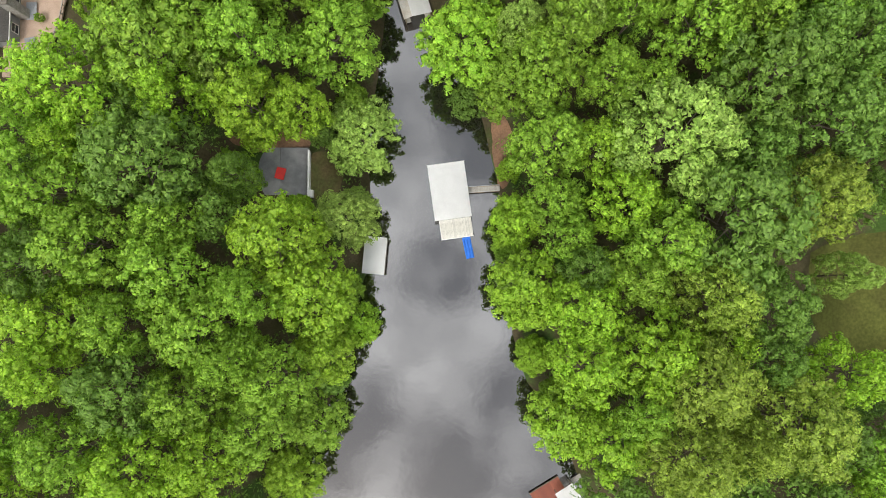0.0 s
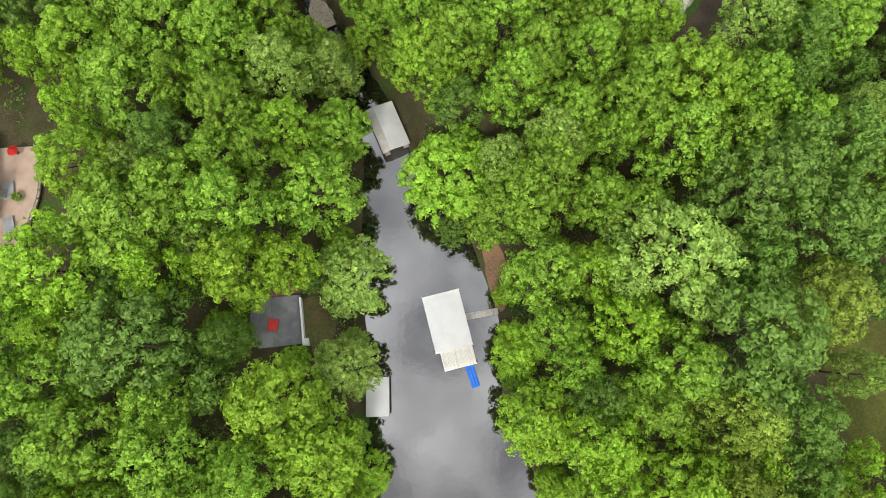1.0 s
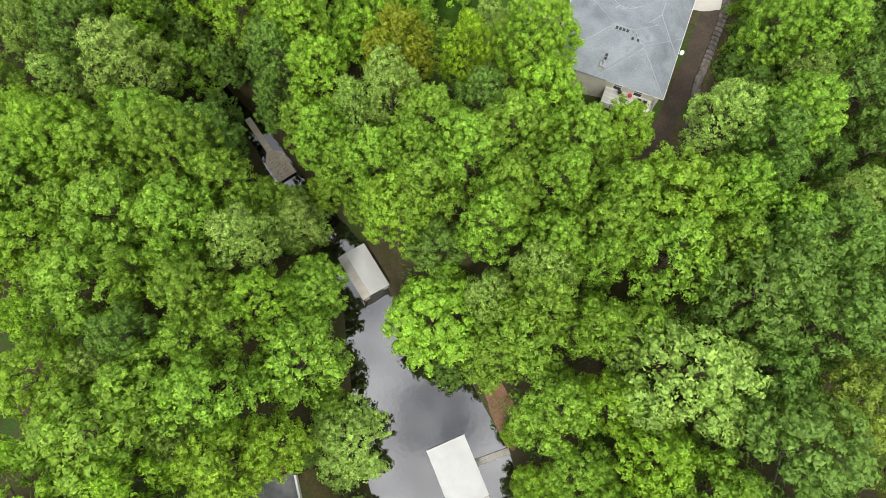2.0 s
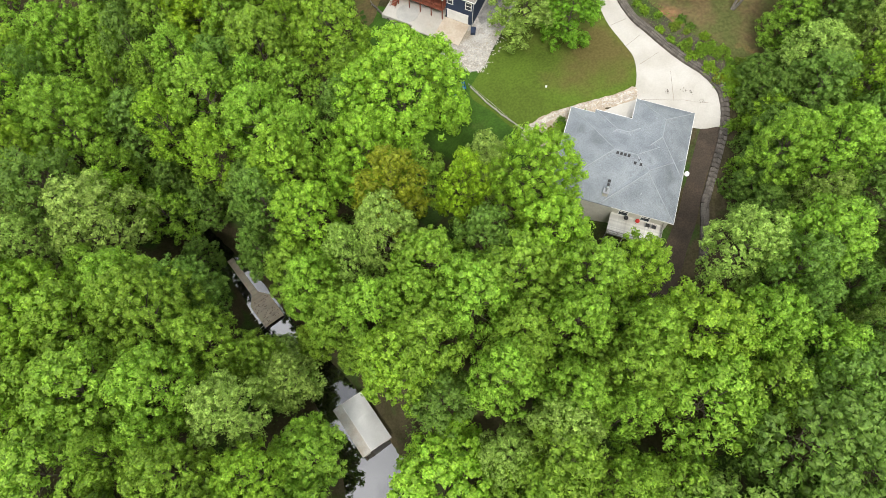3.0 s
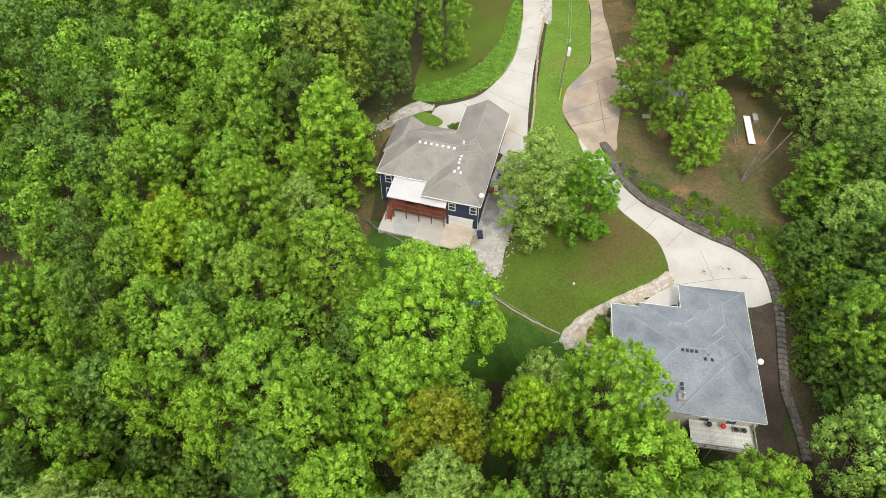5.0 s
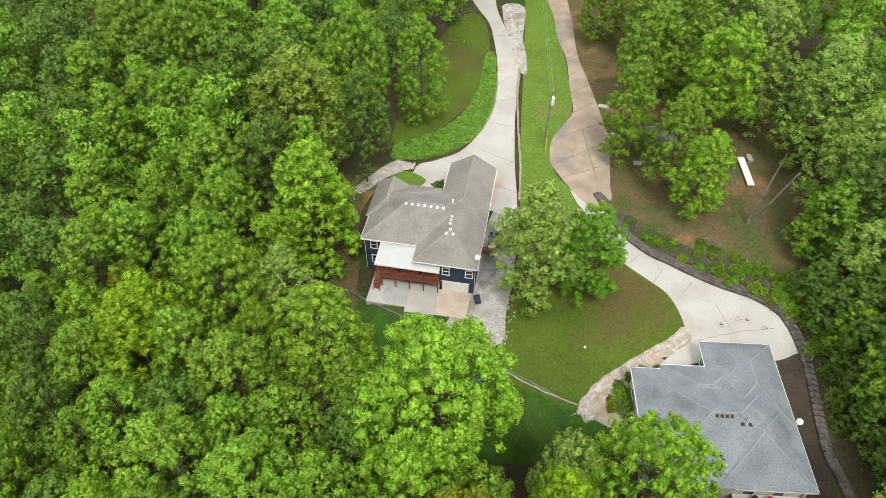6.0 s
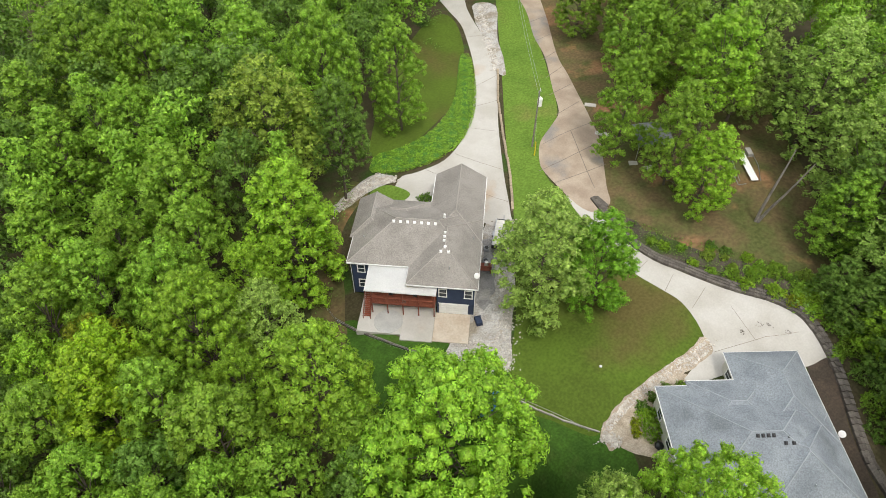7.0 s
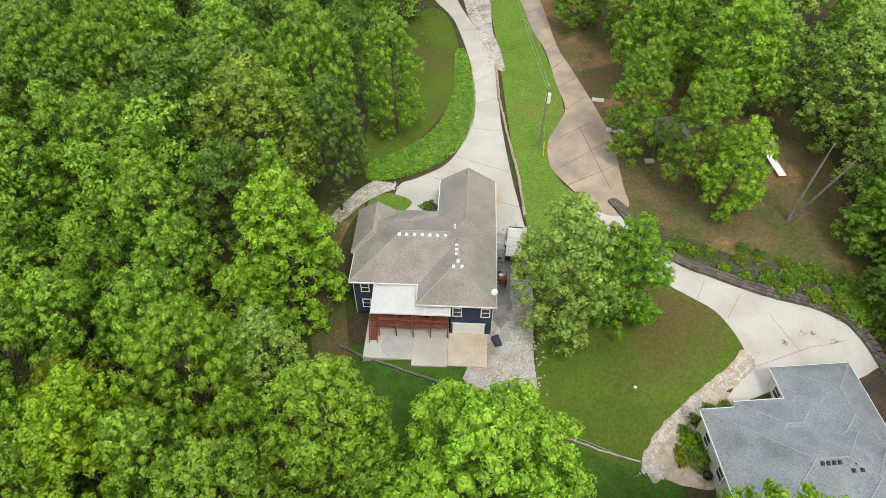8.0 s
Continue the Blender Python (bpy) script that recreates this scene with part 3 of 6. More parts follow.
PROTO = {}
SMALL = dict(puff_r=(0.42, 0.75), puffs=14, leaves=23, size=0.25)
MIDDLE = dict(boughs=18, puffs=9, leaves=25, size=0.31, puff_r=(0.62, 1.05), core=0.62)
FAR = dict(boughs=11, puffs=6, leaves=22, size=0.46, puff_r=(0.9, 1.45), core=0.5)
LOW = dict(base=2.5, boughs=30, puffs=11, leaves=27, size=0.26)
GRAND = dict(radius=8.0, boughs=36, puffs=15, leaves=42, size=0.21, puff_r=(0.55, 0.98))
for _k, _leaf, _label, _n, _kw in (
    ("fresh", "fresh", "tall broadleaf tree with fresh bright green foliage", 2, dict()),
    ("green", "green", "tall broadleaf tree with mid-green rounded foliage", 4, dict()),
    ("grand_fresh", "fresh", "wide spreading tree with fresh bright green foliage", 2, dict(GRAND)),
    ("lime", "lime", "broadleaf tree with vivid yellow-lime foliage", 2, dict()),
    ("grand_green", "green", "wide spreading tree with mid-green rounded foliage", 2, dict(GRAND, leaves=32, size=0.24)),
    ("pale", "pale", "broadleaf tree with pale grey-green foliage", 2, dict(SMALL, loose=0.15)),
    ("olive", "olive", "broadleaf tree with dull olive-green foliage", 2, dict(SMALL, loose=0.25)),
    ("dark", "dark", "broadleaf tree with deep green shaded foliage", 2, dict(SMALL)),
    ("gold", "gold", "broadleaf tree with yellowing olive-gold foliage", 1, dict(SMALL, loose=0.2)),
    ("full", "green", "tree with green foliage hanging almost to the ground", 2, dict(LOW)),
    ("fullb", "bright", "tree with fresh light green foliage hanging low", 1, dict(LOW)),
    ("fullp", "pale", "tree with pale dense foliage hanging low", 1, dict(LOW, puff_r=(0.42, 0.75), loose=0.15)),
    ("fulld", "dark", "tree with deep green foliage hanging low", 1, dict(LOW)),
    ("fullv", "vivid", "tree with vivid green foliage hanging to the lawn", 1, dict(LOW, base=1.5)),
    ("thin", "green", "woodland tree with mid-green foliage among others", 3, dict(MIDDLE)),
    ("thind", "dark", "shaded deep green woodland tree among others", 2, dict(MIDDLE)),
    ("thinb", "bright", "yellow-green woodland tree among others", 3, dict(MIDDLE)),
    ("far", "green", "distant green woodland tree", 1, dict(FAR)),
    ("fard", "dark", "distant deep green woodland tree", 1, dict(FAR)),
    ("farb", "bright", "distant yellow-green woodland tree", 1, dict(FAR)),
    ("spire", "green", "slender pointed tree with light green foliage", 2, dict(cone=1.0, radius=4.6, base=5.0, top=24.0, boughs=24, puffs=9, leaves=22, puff_r=(0.55, 0.9))),
):
    PROTO[_k] = [tree_proto(100 + 7 * i + len(PROTO) * 31, _leaf, _label, **_kw) for i in range(_n)]
_rng = random.Random(5)
PLACED = []
_first = set()


def tall(x, y, r):
    """A tree's height: lower beside the water."""
    return 24 * (0.75 + 0.25 * r / 5.5) * min(1.0, (0.5 if y < 56 else 0.8) + max(0.0, float(creek_gap(x, y))) * 0.045)


def plant(kind, x, y, r, height=None):
    """A tree at a place, with its crown's radius and height in metres."""
    if y < 42:
        kind = {"green": "thin", "bright": "thinb", "dark": "thind"}.get(kind, kind)
    elif kind == "bright":
        kind = "fresh"
    if r > 6.2 and y > 70 and "grand_" + kind in PROTO:
        kind = "grand_" + kind
    spare = [i for i in range(len(PROTO[kind])) if (kind, i) not in _first]
    pick = spare[0] if spare else _rng.randrange(len(PROTO[kind]))
    proto = PROTO[kind][pick]
    height = height or tall(x, y, r) * _rng.uniform(0.95, 1.05)
    wide = r / (4.6 if kind == "spire" else 8.0 if kind[:5] == "grand" else 5.5)
    m = pose(x, y, gz(x, y), _rng.uniform(-2, 2), _rng.uniform(-2, 2), _rng.uniform(0, 360)) @ Matrix.Diagonal((wide, wide, height / 24.0, 1))
    if (kind, pick) in _first:
        copy_thing(proto, m @ Matrix.Diagonal((*(1 / k for k in proto.scale), 1)))
    else:
        _first.add((kind, pick))
        proto.matrix_basis = m
    PLACED.append((x, y, r))


# trees known one by one: kind, place, crown radius, height
for _t in (("bright", 15.8, 98.2, 10.2, 27), ("bright", 29.2, 76.3, 6.6, 27), ("gold", 8.6, 81.2, 5.6, 26), ("lime", 18.4, 78.4, 3.8, 25), ("gold", -11.0, 136.0, 4.5, 17), ("pale", 77.6, 80.8, 5.2, 17)):
    plant(*_t)
# trees of the yards; some fulld crowns carry deep shade in their leaf colour
for _t in (("fullp", 42.4, 110.6, 6.7, 21), ("fullv", 48.2, 105.6, 4.7, 17), ("full", 49.2, 155.0, 4.6, 22), ("full", 73.0, 124.6, 4.3, 20), ("green", 85, 133.0, 5.4, 23), ("full", 73.6, 114.3, 4.4, 19), ("fullb", 71.8, 107.4, 4.2, 16), ("bright", 86, 118.0, 5.8, 24), ("full", 97.0, 158.0, 4.5, 16), ("fullp", 95, 118.0, 6, 25), ("fullp", 97, 106.0, 6.4, 23), ("fullp", 89, 94.0, 6.4, 22), ("fulld", 84, 88.0, 6, 20), ("full", 80, 90.0, 4, 15), ("fulld", 75, 76.0, 5.5, 18), ("fullp", 104, 132.0, 6.5, 25), ("full", 92, 134.0, 6.5, 25), ("full", 100, 146.0, 6, 23), ("pale", -15.0, 66.2, 6.2, 13), ("fresh", -9.2, 69.2, 3.4, 13), ("dark", -12.6, 85.0, 3.0, 11), ("dark", -24.0, 89.0, 3.5, 12), ("dark", -21.0, 98.0, 4.0, 13), ("green", -3.0, 64.0, 3.5, 12), ("dark", -28.0, 103.0, 4.0, 13), ("green", -4.5, 69.5, 4.6, 19), ("green", -8.0, 77.5, 4.6, 19), ("dark", -11.5, 92.0, 4.8, 19), ("green", -18.5, 67.0, 4.6, 17), ("dark", -24.5, 80.0, 4.6, 18), ("fulld", 73.0, 79.0, 4.0, 12), ("fulld", 69.0, 73.0, 4.0, 12), ("fulld", 64.5, 66.5, 4.0, 12), ("fulld", 67.0, 70.0, 3.6, 11), ("fulld", 61.5, 62.0, 4.0, 12), ("fullb", 70.8, 77.0, 3.2, 9), ("fulld", 70.6, 80.8, 3.0, 8), ("fulld", 72.5, 84.5, 3.0, 8)):
    plant(*_t)
# west bank
for _t in (("bright", -56.4, 30.2, 7.8), ("bright", -41.6, 28.7, 4.9), ("green", -45.2, 36.4, 8.5), ("green", -30.7, 37.2, 6.5), ("green", -17.8, 40.4, 7.0), ("bright", -30.1, 28.2, 6.0), ("bright", -23.2, 28.6, 4.9), ("pale", -14.3, 26.0, 6.7), ("dark", -45.6, 17.9, 8.2), ("dark", -33.1, 17.3, 3.3), ("bright", -25.9, 6.2, 6.9), ("green", -59.2, 14.0, 6.8), ("green", -52.6, 6.3, 6.5), ("green", -42.1, 1.8, 6.7), ("green", -37.3, -6.8, 6.7), ("bright", -21.3, -1.2, 7.3), ("pale", -17.0, 11.0, 5.4), ("bright", -58.3, -5.5, 6.7), ("bright", -58.9, -12.7, 5.8), ("dark", -48.4, -16.1, 6.5), ("green", -40.1, -17.2, 5.5), ("green", -30.9, -23.4, 5.7), ("green", -27.0, -15.3, 5.9), ("green", -22.0, -24.3, 5.2)):
    plant(*_t)
# west bank south
for _t in (("bright", -36.2, -27.3, 5.6), ("bright", -46.6, -26.6, 6.6), ("green", -55.3, -24.5, 5.8), ("bright", -26.6, -33.7, 5.1), ("bright", -14.9, -7.3, 3.7), ("green", -48.9, -5.6, 5.6), ("dark", -61.6, 3.4, 5.9), ("green", -63.4, 22.5, 5.0), ("green", -42.8, 9.7, 5.0), ("bright", -20.1, -12.0, 5.3), ("green", -32.2, -11.6, 4.5), ("green", -30.5, -1.5, 4.8)):
    plant(*_t)
# east bank; some dark and olive leaf colours stand in for dimmer light
for _t in (("bright", 4.3, 42.1, 8.0), ("green", 15.5, 34.4, 6.3), ("green", 11.0, 33.6, 5.4), ("dark", 4.9, 33.6, 3.6), ("green", 17.5, 22.9, 6.4), ("green", 18.9, 39.0, 5.4), ("pale", 35.2, 22.0, 9.4), ("dark", 48.2, 30.6, 7.9), ("green", 38.7, 38.7, 6.5), ("dark", 57.5, 24.2, 7.2), ("olive", 56.3, 12.8, 7.2), ("bright", 29.0, 12.5, 5.8), ("green", 32.8, 6.3, 6.6), ("dark", 44.3, 9.0, 9.4), ("bright", 13.0, 11.2, 4.6), ("bright", 14.5, -1.2, 6.4), ("bright", 22.6, -4.9, 5.7), ("green", 29.8, 1.4, 5.2), ("bright", 32.5, -10.9, 6.3), ("bright", 22.5, -12.8, 5.9), ("bright", 21.6, -23.7, 6.6), ("olive", 41.2, -1.9, 6.3)):
    plant(*_t)
# east bank south; here too some darker leaf colours replace dimmer light
for _t in (("dark", 50.3, -3.2, 5.6), ("olive", 39.5, -15.3, 7.2), ("olive", 38.1, -27.2, 6.5), ("bright", 27.8, -26.1, 5.8), ("dark", 50.9, -11.6, 4.3), ("bright", 62.4, -14.1, 5.5), ("olive", 53.3, -22.2, 8.2), ("pale", 64.1, 1.4, 3.6), ("dark", 55.3, 36.0, 5.8), ("dark", 60.9, 35.3, 6.0), ("green", 26.2, 32.7, 4.6), ("bright", 25.8, 21.9, 4.6), ("olive", 45.6, -24.9, 4.8), ("green", 30.8, -20.0, 4.5)):
    plant(*_t)
# upper creek
for _t in (("bright", -52.0, 65.6, 6.0), ("green", -43.7, 58.1, 7.0), ("green", -52.0, 76.8, 6.2), ("green", -38.4, 66.3, 6.8), ("green", -29.0, 75.9, 7.3), ("bright", -45.2, 81.6, 7.2), ("green", -29.5, 64.8, 5.6), ("bright", -20.8, 49.7, 4.3), ("green", -29.3, 52.9, 5.1), ("pale", -21.4, 58.6, 5.2), ("pale", -14.5, 63.1, 4.6), ("green", -14.4, 51.4, 5.4), ("green", -22.4, 69.9, 5.0), ("bright", -50.3, 45.8, 5.7), ("green", -38.7, 41.2, 6.2), ("green", -5.6, 72.5, 4.6), ("green", 1.7, 65.9, 4.9), ("bright", 2.8, 58.3, 5.7), ("green", 14.7, 61.7, 5.7)):
    plant(*_t)
# upper creek east
for _t in (("green", 21.9, 63.1, 5.8), ("green", 14.7, 50.1, 4.8), ("pale", 20.3, 42.8, 4.7), ("green", 33.9, 49.2, 4.9), ("pale", 51.6, 56.1, 5.2), ("green", 50.9, 45.5, 5.3), ("green", 61.4, 53.6, 5.9), ("pale", 65.6, 40.1, 4.5), ("green", 26.7, 54.5, 4.7), ("green", 10.3, 68.9, 5.3)):
    plant(*_t)
# grey house wood
for _t in (("bright", 7.1, 89.4, 6.9), ("bright", -3.6, 81.3, 5.1), ("bright", 28.4, 67.7, 5.7), ("green", 30.8, 58.5, 5.5), ("bright", 36.9, 58.5, 4.2), ("green", 7.2, 58.1, 5.3), ("green", 18.7, 53.9, 4.7), ("green", 23.1, 45.7, 4.7), ("green", 32.2, 46.2, 5.5), ("bright", 42.3, 47.7, 6.5), ("dark", 56.0, 45.9, 4.2)):
    plant(*_t)
# creek wood
for _t in (("bright", 7.8, 112.0, 5.8), ("green", -13.3, 106.1, 5.3), ("green", -6.6, 98.5, 5.5), ("pale", -33.2, 92.1, 6.6), ("green", -37.1, 111.6, 7.4), ("dark", -24.4, 79.3, 5.1), ("green", -31.6, 80.9, 5.1), ("green", -40.0, 77.6, 5.6), ("dark", -25.6, 102.4, 4.3), ("dark", -26.9, 112.0, 6.1), ("green", -36.7, 132.7, 6.8), ("dark", -12.6, 83.4, 3.7), ("green", -3.9, 112.9, 5.3), ("bright", -5.6, 90.8, 5.1), ("lime", -12.3, 124.2, 5.4), ("green", 6.8, 65.1, 4.3), ("dark", -9.8, 87.8, 4.2)):
    plant(*_t)
# edge of the yard
for _t in (("green", 64.8, 68.0, 4.6), ("green", 70.0, 64.6, 5.4), ("dark", 57.5, 50.9, 5.0), ("green", 55.6, 40.0, 5.0), ("green", 46.7, 38.0, 5.2), ("green", 29.1, 40.8, 3.7), ("bright", 39.1, 51.5, 3.1)):
    plant(*_t)
# north wood
for _t in (("dark", 32.2, 147.4, 4.6), ("olive", 23.5, 152.7, 7.5), ("fullb", 17.6, 136.5, 6.6), ("green", 8.6, 167.3, 4.9), ("green", 8.0, 150.2, 5.7), ("spire", -10.3, 154.5, 5.3), ("green", -0.1, 136.0, 4.7), ("bright", 0.1, 127.2, 6.6), ("lime", -10.0, 129.5, 5.0), ("bright", 1.9, 117.6, 3.2), ("green", -7.2, 141.7, 4.8), ("green", -14.3, 140.2, 4.8), ("green", 16.4, 182.6, 6.5), ("green", 29.9, 172.2, 6.2), ("green", 37.5, 160.9, 6.4), ("green", 7.4, 189.0, 7.4), ("spire", 3.7, 169.3, 4.7), ("spire", -3.7, 167.4, 4.9), ("spire", -2.8, 148.4, 4.3), ("spire", -4.0, 177.9, 5.7), ("green", -8.0, 120.1, 4.8), ("green", -18.0, 125.8, 4.7), ("green", 6.1, 140.7, 4.8)):
    plant(*_t)

# low bushy growth that leans over the water: bank side, y, kind, radius, height
for _side, _y, _k, _r, _h in ((1, 20.8, "fullb", 2.2, 6), (1, 12, "fullb", 3.2, 7), (1, 6.5, "full", 2.8, 6), (1, 0.5, "fullp", 3.0, 7), (1, -6, "full", 2.6, 6), (1, -13, "fullb", 3.4, 8), (1, -20, "full", 3.0, 7), (1, -28, "fullb", 3.2, 7),
                              (-1, 33, "full", 3.2, 8), (-1, 15.5, "fullp", 2.4, 5), (-1, -1, "full", 3.0, 8), (-1, -9, "fullb", 3.2, 8), (-1, -17, "fulld", 3.0, 7), (-1, -25, "full", 3.2, 8), (-1, -33, "fullb", 3.2, 8)):
    _x = 0.0
    while float(creek_gap(_x, _y)) < 1.6:
        _x += 0.2 * _side
    plant(_k, _x, _y, _r, _h)
# bushes round the west patio
for _t in (("full", -36.0, 18.3, 4.2, 10), ("fullb", -25.5, 13.0, 2.6, 7), ("full", -32.5, 27.5, 3.4, 9), ("fulld", -22.0, 27.0, 2.6, 7)):
    plant(*_t)

# open ground that no trunk stands on: centre, half sizes, turn in degrees
CLEAR = [(44, 103, 16, 14, -40), (36, 126, 16, 16, -43), (62, 142, 11, 22, -38), (80, 160, 14, 30, -36), (50, 78, 15, 15, -37), (62, 92, 7, 12, -25), (80, 112, 16, 22, -40), (-28, 20, 7.0, 6.5, 0), (70, -4, 15, 12, 0),
         (26, 108, 7, 12, -45), (52, 62, 4, 10, -38), (-68, 45, 12, 13, 0), (60, 160, 10, 14, -50), (92, 150, 6, 20, -36), (39, 113, 7, 8, -43), (25, 112, 8, 13, -38), (24, 122, 8, 8, -43), (36, 87, 8, 8, -36), (66, 127, 9, 10, -40), (-17, 81, 5, 8, 20), (-6, 55, 5, 7, 10), (48, 59, 9, 9, -36), (30, 97, 7, 9, -25), (62, 118, 8, 7, 0), (15, 120, 6, 8, -43), (100, 168, 7, 20, -36), (39, 65, 5, 5, 0), (24, 88.5, 4, 4, 0), (46, 150, 8, 8, -43)]


def is_clear(x, y, r):
    if creek_gap(x, y) < r * (0.55 if y < 58 else 0.12):
        return True
    for cx, cy, hx, hy, turn in CLEAR:
        c, s = math.cos(radians(turn)), math.sin(radians(turn))
        u, v = (x - cx) * c + (y - cy) * s, -(x - cx) * s + (y - cy) * c
        if abs(u) < hx + r * 0.45 and abs(v) < hy + r * 0.45:
            return True
    return False


_seen = np.array(PLACED)
_fill, _tries = [], 0
while len(_fill) < 430 and _tries < 40000:
    _tries += 1
    core = _tries < 9000
    x, y, r = _rng.uniform(-84, 60 if core else 135), _rng.uniform(40 if core else -52, 140 if core else 232), _rng.uniform(3.6, 5.6)
    if x < -86 + max(0, y - 60) * 0.36 or x > 84 + max(0, y - 40) * 0.85 or is_clear(x, y, r):
        continue
    if np.any(np.hypot(_seen[:, 0] - x, _seen[:, 1] - y) < (0.6 * _seen[:, 2] + 0.74 * r)):
        continue
    _seen = np.vstack([_seen, (x, y, r)])
    _fill.append((x, y, r))
_fill.sort(key=lambda p: math.hypot(p[0] - 20, p[1] - 75))
for x, y, r in _fill[:90]:
    north = y > 125 and x < 60
    # eastern fill is mostly dark-leaved: the dimmer light there is put into colour
    east = x > 42 and y < 70
    plant("thind" if east and _rng.random() < 0.7 else _rng.choice(("thin", "thind", "thinb", "thin", "pale") if not north else ("thin", "spire", "thind", "spire", "thinb")), x, y, r, tall(x, y, r) * _rng.uniform(0.78, 1.08))


def far_wood(spots, kind, label):
    """The woodland behind, joined into one mesh from the same crowns."""
    out_v, out_f, at = [], [], 0
    src = PROTO[kind][0].children[0].data
    v = np.empty(len(src.vertices) * 3)
    src.vertices.foreach_get("co", v)
    v = v.reshape(-1, 3)
    loops = np.empty(len(src.loops), int)
    src.loops.foreach_get("vertex_index", loops)
    loops = loops.reshape(-1, 3)
    for x, y, r in spots:
        a, w, h = _rng.uniform(0, 6.28), r / 5.5, tall(x, y, r) / 24
        h *= _rng.uniform(0.74, 1.1)
        c, s = math.cos(a) * w, math.sin(a) * w
        out_v.append(np.stack([v[:, 0] * c - v[:, 1] * s + x, v[:, 0] * s + v[:, 1] * c + y, v[:, 2] * h + gz(x, y)], 1))
        out_f.append(loops + at)
        at += len(v)
    me = bpy.data.meshes.new("woodland")
    vv, ff = np.concatenate(out_v), np.concatenate(out_f)
    me.vertices.add(len(vv))
    me.vertices.foreach_set("co", vv.ravel())
    me.loops.add(ff.size)
    me.loops.foreach_set("vertex_index", ff.ravel())
    me.polygons.add(len(ff))
    me.polygons.foreach_set("loop_start", np.arange(0, ff.size, 3))
    me.update(calc_edges=True)
    me.materials.append(src.materials[0])
    return tagged(new("woodland", me), label, "woodland", kind="stuff")


_back = [(p, "fard" if p[1] > 150 and i % 3 else ("far", "fard", "farb")[i % 3]) for i, p in enumerate(_fill[90:])]
far_wood([p for p, k in _back if k == "far"], "far", "mass of mid-green woodland crowns")
far_wood([p for p, k in _back if k == "fard"], "fard", "mass of deep green woodland crowns")
far_wood([p for p, k in _back if k == "farb"], "farb", "mass of yellow-green woodland crowns")


def undergrowth(count):
    """Low shrubs and saplings that close the woodland floor: loose leaf sprays, one mesh."""
    rng = np.random.default_rng(11)
    xs, ys = rng.uniform(-88, 128, count), rng.uniform(-50, 215, count)
    keep = [i for i in range(count) if not is_clear(xs[i], ys[i], 2.0)]
    rad, hi = rng.uniform(1.2, 2.6, count), rng.uniform(1.5, 7.0, count)
    out = []
    for i in keep:
        k = 48
        d = rng.normal(0, 1, (k, 3))
        d[:, 2] = np.abs(d[:, 2])
        d /= np.linalg.norm(d, axis=1)[:, None]
        z = gz(xs[i], ys[i])
        p = np.array([xs[i], ys[i], z]) + d * np.array([rad[i], rad[i], hi[i]]) * rng.uniform(0.6, 1.1, (k, 1))
        a, b = rng.normal(0, 1, (k, 3)) * 0.28, rng.normal(0, 1, (k, 3)) * 0.28
        a[:, 2] *= 0.4
        b[:, 2] *= 0.4
        out.append(np.stack([p, p + a, p + b], 1).reshape(-1, 3))
    v = np.concatenate(out)
    me = bpy.data.meshes.new("undergrowth")
    me.from_pydata(v.tolist(), [], np.arange(len(v)).reshape(-1, 3).tolist())
    me.materials.append(LEAF["dark"])
    return tagged(new("undergrowth", me), "shaded green saplings and shrubs on the woodland floor", "undergrowth", kind="stuff")


undergrowth(2400)

# the patterns for the joined crowns stand at the wood's far edge
for _i, _k in enumerate(("far", "fard", "farb")):
    plant(_k, 20 + 9 * _i, 214, 5)

# ---- houses ----
def hip_roof(u0, u1, v0, v1, z, slope, along="u", gable_lo=False, gable_hi=False, thick=0.18):
    """A closed roof body: hips or gables at its two ends, with an edge of some thickness."""
    bm = bmesh.new()
    if along == "u":
        half, mid = (v1 - v0) / 2, (v0 + v1) / 2
        a, b = u0 + (0 if gable_lo else half), u1 - (0 if gable_hi else half)
        ra, rb = (a, mid, z + half * slope), (b, mid, z + half * slope)
    else:
        half, mid = (u1 - u0) / 2, (u0 + u1) / 2
        a, b = v0 + (0 if gable_lo else half), v1 - (0 if gable_hi else half)
        ra, rb = (mid, a, z + half * slope), (mid, b, z + half * slope)
    e = [bm.verts.new(p) for p in ((u0, v0, z), (u1, v0, z), (u1, v1, z), (u0, v1, z))]
    r0, r1 = bm.verts.new(ra), bm.verts.new(rb)
    if along == "u":
        faces = ((e[0], e[1], r1, r0), (e[1], e[2], r1), (e[2], e[3], r0, r1), (e[3], e[0], r0))
    else:
        faces = ((e[0], e[1], r0), (e[1], e[2], r1, r0), (e[2], e[3], r1), (e[3], e[0], r0, r1))
    for f in faces:
        bm.faces.new(f)
    low = [bm.verts.new((v.co.x, v.co.y, z - thick)) for v in e]
    for i in range(4):
        j = (i + 1) % 4
        bm.faces.new((e[j], e[i], low[i], low[j]))
    bm.faces.new(low[::-1])
    return bm


